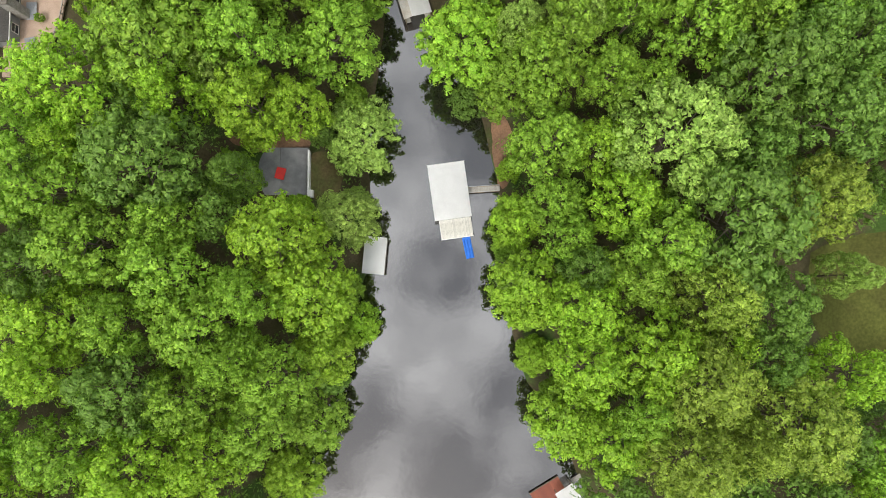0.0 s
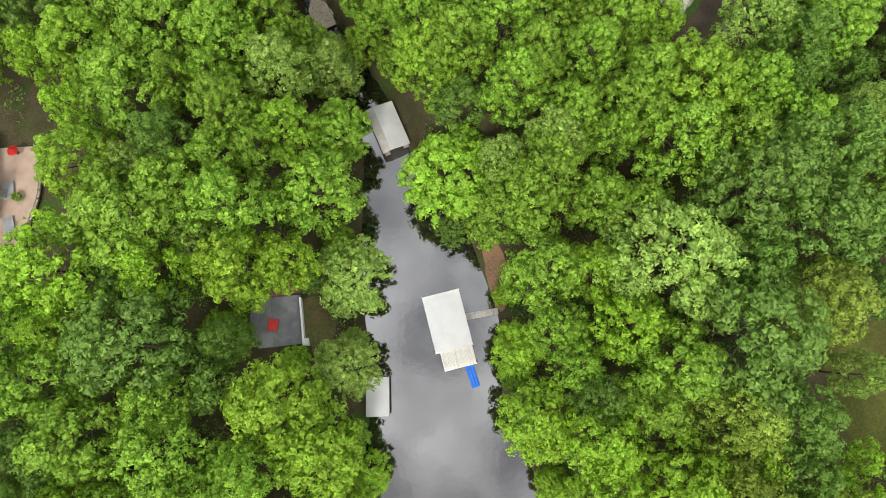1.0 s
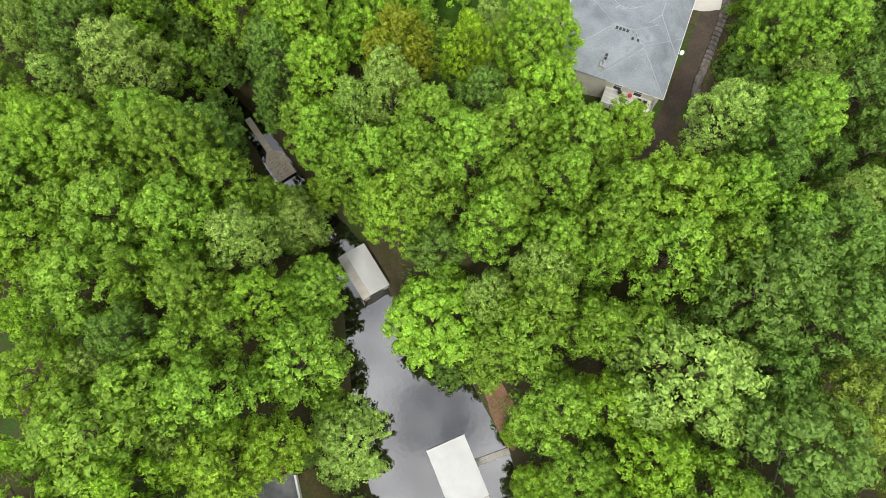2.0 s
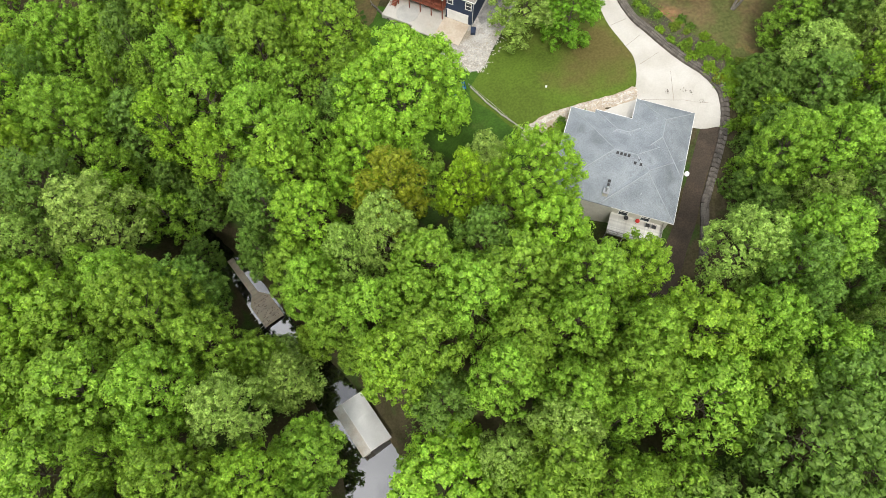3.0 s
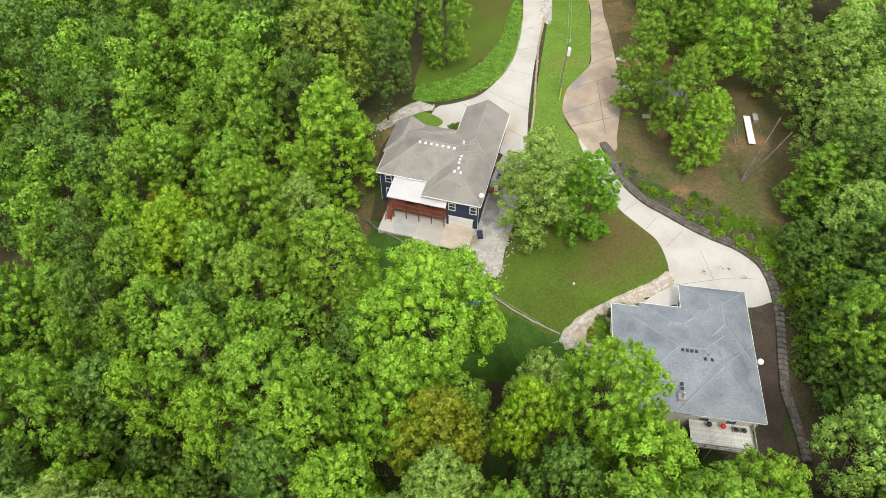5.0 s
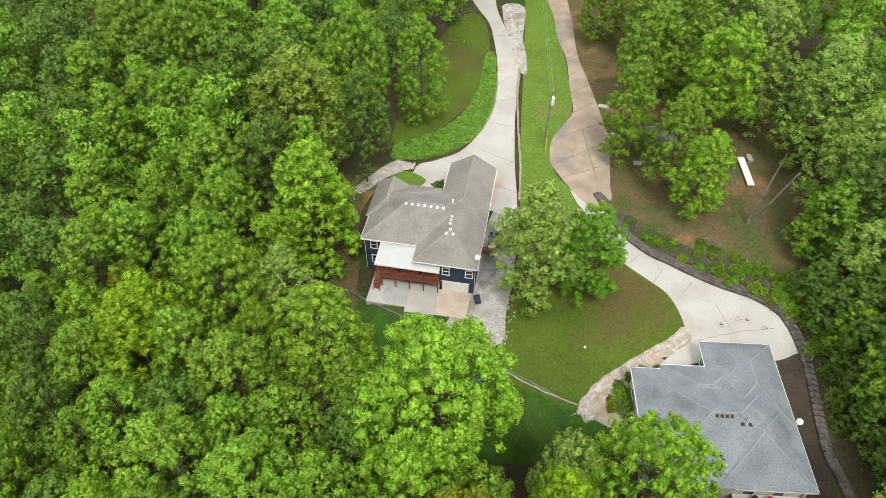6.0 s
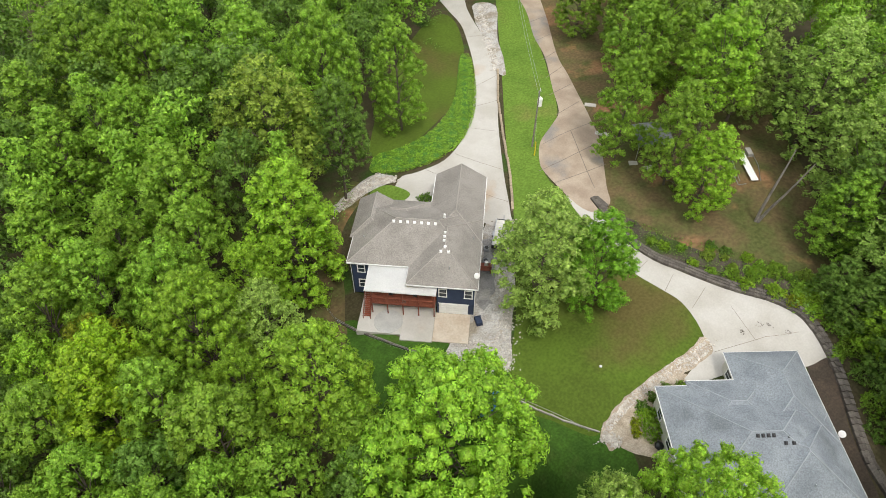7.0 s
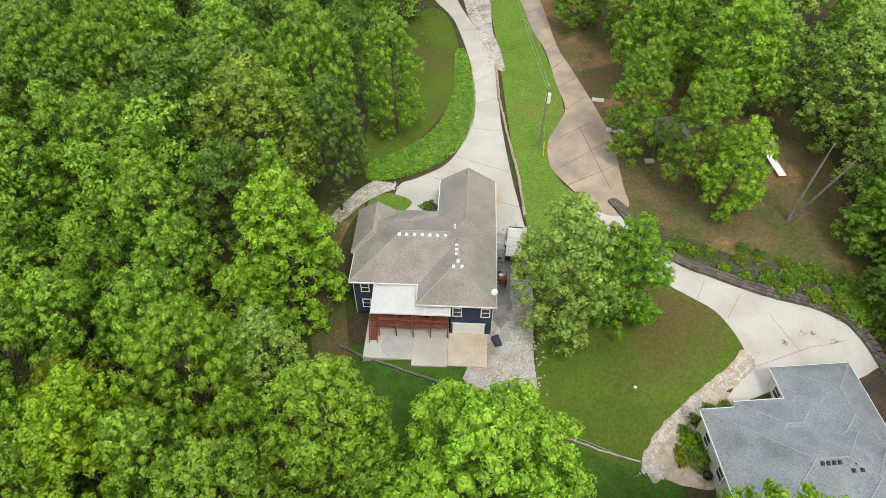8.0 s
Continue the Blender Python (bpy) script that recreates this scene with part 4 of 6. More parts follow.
def roof(house, material, u0, u1, v0, v1, z, slope, along, lo=False, hi=False, label=""):
    """A roof with its raised ridge and hip caps as parts."""
    ob = part("roof", hip_roof(u0, u1, v0, v1, z, slope, along, lo, hi), material, house, label)
    half = (v1 - v0) / 2 if along == "u" else (u1 - u0) / 2
    top = z + half * slope + 0.02
    if along == "u":
        mid = (v0 + v1) / 2
        a, b = (u0 + (0 if lo else half), mid, top), (u1 - (0 if hi else half), mid, top)
        low, high = [(u0, v0), (u0, v1)], [(u1, v0), (u1, v1)]
    else:
        mid = (u0 + u1) / 2
        a, b = (mid, v0 + (0 if lo else half), top), (mid, v1 - (0 if hi else half), top)
        low, high = [(u0, v0), (u1, v0)], [(u0, v1), (u1, v1)]
    lines = [(a, b)]
    if not lo:
        lines += [((x, y, z + 0.02), a) for x, y in low]
    if not hi:
        lines += [((x, y, z + 0.02), b) for x, y in high]
    for p, q in lines:
        part("ridge_cap", rod(p, q, 0.07, 0.07, 6), M_CAPB if material == M_ROOFB else M_CAPG, ob)
    return ob


def gutter(house, a, b, z):
    """A white gutter along an eave from a to b."""
    (x0, y0), (x1, y1) = a, b
    if abs(x1 - x0) > abs(y1 - y0):
        bm = box(min(x0, x1), max(x0, x1), y0 - 0.06, y0 + 0.06, z - 0.21, z + 0.015, 0.02)
    else:
        bm = box(x0 - 0.06, x0 + 0.06, min(y0, y1), max(y0, y1), z - 0.21, z + 0.015, 0.02)
    part("gutter", bm, M_WHITE, house, "white metal gutter")


def window(house, u, v, z, w, h, face="s"):
    """A sash window > frame bars, two panes, sill. face: the wall's side."""
    turn = {"s": 0, "n": 180, "w": -90, "e": 90}[face]
    m = pose(u, v, z, 0, 0, turn)
    ob = part("window", box(-w / 2, w / 2, -0.02, 0.06, -h / 2, h / 2), M_WHITE, house, "white-framed sash window", m)
    for a, b, c, d in ((-w / 2 - .09, -w / 2 + .05, -h / 2, h / 2), (w / 2 - .05, w / 2 + .09, -h / 2, h / 2), (-w / 2 - .09, w / 2 + .09, h / 2 - .05, h / 2 + .1), (-w / 2 + .05, w / 2 - .05, -.04, .04)):
        part("frame", box(a, b, -0.09, -0.02, c, d), M_WHITE, ob)
    part("sill", box(-w / 2 - .12, w / 2 + .12, -0.13, -0.02, -h / 2 - .1, -h / 2), M_WHITE, ob)
    for c, d in ((-h / 2, -.04), (.04, h / 2 - .05)):
        part("pane", box(-w / 2 + .05, w / 2 - .05, -0.05, -0.025, c, d), M_GLASS, ob)
    return ob


def lap_wall(house, a, b, z0, z1, material, side, label):
    """Lap siding boards on a wall's face: each board tilted out at its foot. side: s, w, e or n."""
    (x0, y0), (x1, y1) = a, b
    bm = bmesh.new()
    n = int((z1 - z0) / 0.2)
    dx, dy = {"s": (0, -1), "w": (-1, 0), "e": (1, 0), "n": (0, 1)}[side]
    for i in range(n):
        lo, hi = z0 + (z1 - z0) * i / n, z0 + (z1 - z0) * (i + 1) / n
        q = [bm.verts.new(p) for p in ((x0 + dx * .045, y0 + dy * .045, lo), (x1 + dx * .045, y1 + dy * .045, lo), (x1 + dx * .015, y1 + dy * .015, hi), (x0 + dx * .015, y0 + dy * .015, hi), (x0, y0, lo), (x1, y1, lo))]
        bm.faces.new(q[:4])
        bm.faces.new((q[4], q[5], q[1], q[0]))
    ob = part("siding", bm, material, house, label)
    return ob


def vent(house, u, v, z, material, tilt=(0, 0)):
    """A square roof vent: a flange and a hood."""
    m = pose(u, v, z, tilt[0], tilt[1], 0)
    ob = part("roof_vent", box(-.2, .2, -.22, .22, -.05, .03), material, house, "", m)
    part("hood", box(-.15, .15, -.15, .15, .03, .16, .03), material, ob)


def dish(house, u, v, z, yaw):
    """A satellite dish > reflector, arm, mast."""
    ob = part("satellite_dish", rod((0, 0, -.3), (0, 0, .45), .03), M_STEEL, house, "round white satellite dish", pose(u, v, z, 0, 0, yaw))
    bm = bmesh.new()
    rings = []
    for i in range(5):
        r = 0.42 * i / 4
        rings.append([bm.verts.new((r * math.cos(k * math.pi / 8), 0.35 * r * r, r * math.sin(k * math.pi / 8))) for k in range(16)])
    for i in range(4):
        for k in range(16):
            j = (k + 1) % 16
            bm.faces.new((rings[i][k], rings[i][j], rings[i + 1][j], rings[i + 1][k])) if i else None
    bmesh.ops.contextual_create(bm, geom=rings[1])
    bmesh.ops.solidify(bm, geom=bm.faces[:], thickness=0.03)
    part("reflector", bm, M_WHITE, ob, place=pose(0, 0, .55, -40, 0, 0))
    part("arm", rod((0, .02, .45), (0, .55, .55), .02), M_STEEL, ob)


def railing(owner, a, b, z, material, gap=0.16, high=0.95, name="railing"):
    """A rail > top rail, bottom rail, posts, balusters, from a to b."""
    a, b = Vector((*a, z)), Vector((*b, z))
    long = (b - a).length
    yaw = math.degrees(math.atan2(b.y - a.y, b.x - a.x))
    ob = part(name, box(0, long, -.06, .06, high - .05, high, .01), material, owner, "", pose(a.x, a.y, z, 0, 0, yaw))
    part("bottom_rail", box(0, long, -.03, .03, .1, .17), material, ob)
    part("middle_rail", box(0, long, -.03, .03, high - .2, high - .13), material, ob)
    k = max(1, round(long / 1.8))
    for i in range(k + 1):
        part("post", box(i * long / k - .055, i * long / k + .055, -.055, .055, 0, high), material, ob)
    bm = bmesh.new()
    n = int(long / gap)
    for i in range(1, n):
        add_box(bm, i * long / n - .018, i * long / n + .018, -.018, .018, .17, high - .15)
    tagged(part("balusters", bm, material, ob), kind="stuff")
    return ob


def boards(owner, x0, x1, y0, y1, z0, z1, material, wide=0.145, along="x", name="board", limit=300):
    """A floor of separate boards that share one mesh."""
    n = int((y1 - y0) / wide) if along == "x" else int((x1 - x0) / wide)
    w = ((y1 - y0) if along == "x" else (x1 - x0)) / n
    first = None
    for i in range(min(n, limit)):
        if first is None:
            bm = box(0, x1 - x0, 0, w - .012, z0, z1) if along == "x" else box(0, w - .012, 0, y1 - y0, z0, z1)
            ob = first = part(name, bm, material, owner)
        else:
            ob = new(name, first.data)
            ob.parent = owner
        ob.matrix_basis = pose(x0, y0 + i * w, 0) if along == "x" else pose(x0 + i * w, y0, 0)


# the navy house, in its own frame: u to the east end, v to the drive
blue = thing("house", pose(33.9, 114.4, 0, 0, 0, -43.0), "navy two-storey house with a brown-grey shingle roof", "house")
EB = 23.5
roof(blue, M_ROOFB, -19.1, 0, 3.3, 16.3, EB, 0.5, "u", label="brown-grey shingle roof")
roof(blue, M_ROOFB, -10.1, 0.01, 0, 14, EB + 0.012, 0.57, "v")
roof(blue, M_ROOFB, -8.3, -0.02, 9, 24.0, EB - 0.012, 0.62, "v", hi=True)
roof(blue, M_ROOFB, -19.6, -14.0, 8.5, 17.0, EB - 0.024, 0.6, "v", hi=True)
roof(blue, M_ROOFB, -14.2, -8.2, 10.0, 17.2, EB - 0.036, 0.45, "u", lo=True)
for _a, _b in (((-19.1, 3.3), (-10.1, 3.3)), ((-10.1, 0), (0, 0)), ((0, 0), (0, 24)), ((-19.1, 3.3), (-19.1, 16.3)), ((-10.1, 0), (-10.1, 3.3)), ((-8.3, 17), (-8.3, 24))):
    gutter(blue, _a, _b, EB)
part("wall", box(-18.6, -5.8, 4.0, 15.8, 16.2, EB - 0.19), M_NAVY, blue, "navy siding wall")
part("wall", box(-5.8, -0.5, 0.6, 23.5, 16.2, EB - 0.2), M_NAVY, blue, "navy siding wall")
part("wall", box(-7.8, -5.8, 15.8, 23.5, 17.5, EB - 0.21), M_NAVY, blue, "navy siding wall")
lap_wall(blue, (-5.8, 0.6), (-0.5, 0.6), 19.4, EB - 0.22, M_NAVY, "s", "navy lap boards")
lap_wall(blue, (-18.6, 4.0), (-5.8, 4.0), 16.6, EB - 0.22, M_NAVY, "s", "navy lap boards")
lap_wall(blue, (-0.5, 0.6), (-0.5, 23.5), 17.0, EB - 0.22, M_NAVY, "e", "navy lap boards")
# gable ends over the drive
for _u0, _u1, _v, _h in ((-8.0, -0.3, 23.6, 2.35), (-19.3, -14.3, 16.7, 1.5)):
    _bm = bmesh.new()
    _p = [_bm.verts.new(q) for q in ((_u0, _v, EB - .2), (_u1, _v, EB - .2), ((_u0 + _u1) / 2, _v, EB + _h - .15))]
    _f = _bm.faces.new(_p)
    bmesh.ops.solidify(_bm, geom=[_f], thickness=0.12)
    part("gable", _bm, M_NAVY, blue, "navy gable end")
for _u, _z, _w, _h in ((-4.95, 21.7, 1.05, 1.55), (-1.33, 21.7, 1.05, 1.55)):
    window(blue, _u, 0.53, _z, _w, _h)
for _u, _z in ((-17.2, 21.8), (-17.2, 18.6), (-14.2, 18.4), (-8.2, 18.4)):
    window(blue, _u, 3.93, _z, 1.0, 1.5)
window(blue, -0.44, 6.0, 21.8, 1.0, 1.4, "e")
window(blue, -0.44, 15.0, 21.8, 1.0, 1.4, "e")
_gd = part("garage_door", box(-5.5, -1.3, 0.5, 0.6, 17.15, 19.25), M_WHITE, blue, "white panelled garage door")
for i in range(4):
    for j in range(4):
        part("panel", box(-5.4 + i * 1.03, -4.5 + i * 1.03, 0.465, 0.5, 17.23 + j * .51, 17.67 + j * .51, .02), M_WHITE, _gd)
part("door_trim", box(-5.65, -1.15, 0.52, 0.62, 19.25, 19.4), M_WHITE, blue)
for i in range(7):
    vent(blue, -12.97 + i * 1.015, 9.3, EB + (9.3 - 3.3) * .5 + .03, M_WHITE, (26.6, 0))
for _u, _v in ((-5.3, 7.9), (-5.3, 7.1), (-5.3, 6.3)):
    vent(blue, _u, _v, EB + 2.88 if _v < 5 else EB + 2.83, M_WHITE)
for _u, _v in ((-5.6, 4.4), (-4.5, 4.4), (-5.05, 5.0)):
    vent(blue, _u, _v, EB + _v * .57 + .03, M_WHITE, (29.7, 0))
for _u, _v, _z in ((-4.2, 2.3, EB + 1.3), (-17.2, 7.6, EB + .9), (-1.2, 9.0, EB + .7)):
    part("vent_pipe", rod((_u, _v, _z), (_u, _v, _z + .5), .06), M_STEEL, blue)
part("turbine_vent", rod((-5.7, 11.2, EB + 2.6), (-5.7, 11.2, EB + 3.3), .22, .16), M_WHITE, blue, "round white roof ventilator")
dish(blue, -0.3, 1.9, EB + 0.2, 20)
for _u in (-0.42,):
    part("downpipe", rod((_u, 0.5, 16.6), (_u, 0.5, EB - .2), .045), M_WHITE, blue)
part("downpipe", rod((-18.7, 3.9, 16.2), (-18.7, 3.9, EB - .2), .045), M_WHITE, blue)

# deck and porch roof against the house
deck = thing("deck", pose(33.9, 114.4, 0, 0, 0, -43.0), "red-stained timber deck on posts behind the house", "deck")
boards(deck, -15.2, -6.0, -0.35, 3.95, 19.62, 19.66, M_DECK)
part("rim_joist", box(-15.2, -6.0, -0.42, -0.36, 19.3, 19.66), M_DECK, deck)
part("rim_joist", box(-15.26, -15.2, -0.42, 3.95, 19.3, 19.66), M_DECK, deck)
for i in range(9):
    part("joist", box(-15.0 + i * 1.12, -14.94 + i * 1.12, -0.35, 3.9, 19.38, 19.61), M_DECK, deck)
for _u in (-15.1, -12.84, -10.6, -8.35, -6.11):
    part("post", box(_u - .075, _u + .075, -0.4, -0.25, 16.7, 19.62), M_DECK, deck)
    part("porch_post", box(_u - .06, _u + .06, -0.4, -0.28, 19.66, 22.6), M_DECK, deck)
railing(deck, (-15.1, -0.32), (-6.05, -0.32), 19.66, M_DECK, 0.14)
railing(deck, (-15.12, 3.9), (-15.12, 1.2), 19.66, M_DECK, 0.14)
for i in range(14):
    part("tread", box(-16.25, -15.3, 1.1 - i * .19, 1.38 - i * .19, 19.62 - i * .2 - .05, 19.62 - i * .2), M_DECK, deck)
for _u in (-16.3, -15.25):
    _bm = bmesh.new()
    _q = [_bm.verts.new(p) for p in ((_u - .03, 1.4, 19.65), (_u - .03, -1.6, 16.75), (_u - .03, -1.35, 16.75), (_u - .03, 1.4, 19.3))]
    bmesh.ops.solidify(_bm, geom=[_bm.faces.new(_q)], thickness=0.06)
    part("stringer", _bm, M_DECK, deck)
    part("stair_rail", rod((_u, 1.35, 20.5), (_u, -1.5, 17.7), .05, .05, 6), M_DECK, deck)
    part("newel", box(_u - .05, _u + .05, -1.6, -1.5, 16.7, 17.8), M_DECK, deck)
porch = thing("porch_roof", pose(33.9, 114.4, 0, 0, 0, -43.0), "white metal porch roof over the deck", "roof")
_bm = bmesh.new()
_q = [_bm.verts.new(p) for p in ((-15.9, -0.8, 22.62), (-5.75, -0.8, 22.62), (-5.75, 3.9, 23.2), (-15.9, 3.9, 23.2))]
bmesh.ops.solidify(_bm, geom=[_bm.faces.new(_q)], thickness=0.09)
_pr = part("sheet", _bm, M_TIN, porch)
for i in range(25):
    part("rib", rod((-15.75 + i * .41, -0.8, 22.65), (-15.75 + i * .41, 3.2, 23.15), .022, .022, 5), M_TIN, porch)
part("fascia", box(-15.95, -5.7, -0.88, -0.8, 22.45, 22.68), M_WHITE, porch)
# furniture of the deck
for _u in (-12.5, -9.0):
    chair = thing("deck_chair", pose(33.9, 114.4, 0, 0, 0, -43.0) @ pose(_u, 1.0, 19.66), "dark metal deck chair", "chair", "deck chairs")
    part("seat", box(-.28, .28, -.28, .28, .4, .45, .02), M_BLACK, chair)
    part("backrest", box(-.28, .28, .24, .3, .45, .95, .02), M_BLACK, chair)
    for x, y in ((-.25, -.25), (.25, -.25), (-.25, .25), (.25, .25)):
        part("leg", rod((x, y, 0), (x, y, .42), .02), M_BLACK, chair)
_m = pose(33.9, 114.4, 0, 0, 0, -43.0)
ring = thing("round_ornament", _m @ pose(-10.4, -0.42, 20.2), "round pale ornament hung on the deck rail", "ornament")
_bm = bmesh.new()
for i in range(16):
    a0, a1 = i * math.pi / 8, (i + 1) * math.pi / 8
    tube(_bm, (.26 * math.cos(a0), 0, .26 * math.sin(a0)), (.26 * math.cos(a1), 0, .26 * math.sin(a1)), .035, .035, 5)
part("hoop", _bm, M_STONE, ring)
# patio slab
patio = thing("patio", _m, "pale concrete patio slab with a round grey inlay", "patio", kind="structure")
for _k, (a, b, c, d) in enumerate(((-16.9, -10.6, -3.9, 3.9), (-10.58, -6.0, -4.8, 3.9), (-5.98, -0.9, -4.6, 0.5))):
    part("slab", box(a, b, c, d, 16.0, 17.14 + .004 * _k, .02), M_APRON if _k == 2 else M_CONC, patio)
_bm = bmesh.new()
bmesh.ops.create_cone(_bm, segments=28, radius1=2.1, radius2=2.08, depth=.05, cap_ends=True)
part("round_inlay", _bm, M_CONC2G, patio, "grey round of worn concrete", pose(-12.6, -1.78, 17.16))
# side steps, condensers, bin and trailer
for _v, _h in ((12.3, .85), (10.2, .75)):
    ac = thing("air_conditioner", _m @ pose(0.75, _v, 17.5 + (.9 if _v > 11 else .4)), "grey outdoor air conditioner unit", "air conditioner", "condensers by the house")
    part("case", box(-.4, .4, -.4, .4, 0, _h, .04), M_GREYM, ac)
    part("fan_grille", rod((0, 0, _h), (0, 0, _h + .04), .33, .3, 16), M_BLACK, ac)
    part("base", box(-.5, .5, -.5, .5, -.6, 0), M_CONC, ac)
landing = thing("side_landing", _m, "small red-stained timber landing with a rail", "deck")
boards(landing, -0.4, 1.7, 8.0, 9.6, 18.6, 18.64, M_DECK)
railing(landing, (1.65, 8.0), (1.65, 9.6), 18.64, M_DECK)
railing(landing, (-0.3, 8.02), (1.65, 8.02), 18.64, M_DECK)
for x, y in ((1.6, 8.1), (1.6, 9.5), (-.3, 8.1)):
    part("post", box(x - .05, x + .05, y - .05, y + .05, 16.8, 18.6), M_DECK, landing)
part("tank", rod((0.9, 9.0, 18.64), (0.9, 9.0, 19.5), .33, .3, 14), M_WHITE, landing, "white round tank")
binn = thing("wheeled_bin", _m @ pose(0.25, -0.5, 17.15, 0, 0, 20), "dark blue-grey wheeled bin lying open", "bin")
part("body", box(-.45, .45, -.95, .3, 0, .7, .08), M_NAVY, binn)
part("lid", box(-.5, .5, .3, .42, 0, .75, .03), M_NAVY, binn)
for x in (-.4, .4):
    part("wheel", rod((x - .05, -.9, .12), (x + .05, -.9, .12), .13, .13, 12), M_BLACK, binn)
trailer = thing("flatbed_trailer", _m @ pose(2.9, 15.2, gz(46.6, 123.7) + .02, 0, 0, -5), "flat utility trailer with silvered boards", "trailer")
boards(trailer, -1.05, 1.05, -3.4, 2.9, .62, .68, M_PALEWOOD, .2)
for x in (-1.1, 1.1):
    part("side_rail", box(x - .04, x + .04, -3.4, 2.9, .5, .95), M_STEEL, trailer)
for y in (-3.44, 2.94):
    part("end_rail", box(-1.14, 1.14, y - .04, y + .04, .5, .8 if y > 0 else 1.2), M_BLACK, trailer)
for x in (-1.22, 1.22):
    w = part("wheel", rod((x - .1, -.4, .34), (x + .1, -.4, .34), .34, .34, 16), M_BLACK, trailer)
    part("rim", rod((x - .11, -.4, .34), (x + .11, -.4, .34), .17, .17, 12), M_STEEL, w)
    part("mudguard", box(x - .14, x + .14, -.85, .05, .7, .74, .02), M_STEEL, trailer)
part("tongue", rod((0, 2.9, .55), (0, 4.2, .5), .05), M_STEEL, trailer)
part("jack", rod((0, 4.0, 0), (0, 4.0, .8), .04), M_STEEL, trailer)

# the grey-roofed house
GM = pose(48.7, 65.1, 0, 0, 0, -36.0)
grey = thing("house", GM, "single-storey cream house with a blue-grey hip roof", "house")
EG = 22.0
roof(grey, M_ROOFG, -19.8, 0, 0, 16.3, EG, 0.42, "u", label="blue-grey shingle roof")
roof(grey, M_ROOFG, -9.7, -0.02, 8, 21.1, EG + 0.012, 0.6, "v")
roof(grey, M_ROOFG, -15.8, -6.0, 9.0, 17.0, EG - 0.012, 0.45, "u")
roof(grey, M_ROOFG, -11.7, -0.01, -0.03, 12.0, EG + .024, .52, "v")
for _a, _b in (((-9.7, 0), (0, 0)), ((0, 0), (0, 21.1)), ((-9.7, 21.1), (0, 21.1)), ((-9.7, 17.0), (-9.7, 21.1)), ((-15.8, 17.0), (-9.7, 17.0)), ((-19.8, 16.3), (-15.8, 16.3)), ((-19.8, 0), (-19.8, 16.3))):
    gutter(grey, _a, _b, EG)
part("wall", box(-19.3, -0.5, 0.6, 15.8, 14.5, EG - 0.2), M_CREAM, grey, "cream siding wall")
part("wall", box(-9.2, -0.5, 15.8, 20.6, 17.0, EG - 0.2), M_CREAM, grey, "cream siding wall")
lap_wall(grey, (-19.3, 0.6), (-19.3, 15.8), 17.5, EG - .22, M_CREAM, "w", "cream lap boards")
lap_wall(grey, (-9.2, 15.8), (-9.2, 20.6), 17.5, EG - .22, M_CREAM, "w", "cream lap boards")
for _v in (5.0, 9.5, 13.5):
    window(grey, -19.37, _v, 20.2, 1.3, 1.5, "w")
window(grey, -9.27, 18.6, 20.4, 1.4, 1.3, "w")
for _u in (-4, -7.5):
    window(grey, _u, 0.53, 20.6, 1.4, 1.9)
for _u, _v in ((-11.1, 8.0), (-10.5, 8.0), (-9.9, 8.0), (-9.3, 8.0)):
    vent(grey, _u, _v - .3, EG + (_v - .3) * .42 + .05, M_BLACK, (23, 0))
for _u, _v in ((-7.6, 7.6), (-8.1, 6.9), (-7.2, 6.9)):
    vent(grey, _u, _v, EG + 3.05 if _v > 7 else EG + 2.95, M_BLACK, (20, 0))
for _v in (3.4, 2.7):
    vent(grey, -11.1, _v, EG + 1.7, M_BLACK, (20, 0))
_ch = part("chimney", box(-11.6, -10.8, 1.2, 2.0, 18.0, 23.5, .02), M_CREAM, grey, "boxed chimney with a steel flue")
part("cap", box(-11.66, -10.74, 1.14, 2.06, 23.5, 23.58), M_GREYM, _ch)
part("flue", rod((-11.2, 1.6, 23.6), (-11.2, 1.6, 24.5), .17, .17, 12), M_STEEL, _ch)
part("flue_cap", rod((-11.2, 1.6, 24.5), (-11.2, 1.6, 24.7), .28, .12, 12), M_STEEL, _ch)
part("vent_pipe", rod((-1.4, 11.5, EG + .5), (-1.4, 11.5, EG + 1.1), .05), M_STEEL, grey)
part("vent_pipe", rod((-6.0, 2.6, EG + 1.2), (-6.0, 2.6, EG + 1.8), .05), M_STEEL, grey)
dish(grey, 0.45, 9.2, EG - .3, -60)
# garage door on the drive side
_gd = part("garage_door", box(-8.2, -2.6, 20.6, 20.66, 19.4, 21.6), M_WHITE, grey, "white garage door")
for j in range(4):
    part("panel", box(-8.1, -2.7, 20.66, 20.69, 19.45 + j * .54, 19.92 + j * .54, .01), M_WHITE, _gd)
gdeck = thing("deck", GM, "raised pale deck with a railing behind the grey house", "deck")
boards(gdeck, -9.3, -1.1, -3.2, 0.55, 19.5, 19.55, M_PALEWOOD, .16)
part("rim_joist", box(-9.35, -1.05, -3.26, -3.2, 19.2, 19.56), M_GREYWOOD, gdeck)
railing(gdeck, (-9.3, -3.15), (-1.1, -3.15), 19.55, M_GREYWOOD, .16)
railing(gdeck, (-1.12, -3.15), (-1.12, 0.5), 19.55, M_GREYWOOD, .16)
for _u in (-9.2, -6.5, -3.9, -1.2):
    part("post", box(_u - .07, _u + .07, -3.15, -3.0, 12.5, 19.5), M_GREYWOOD, gdeck)
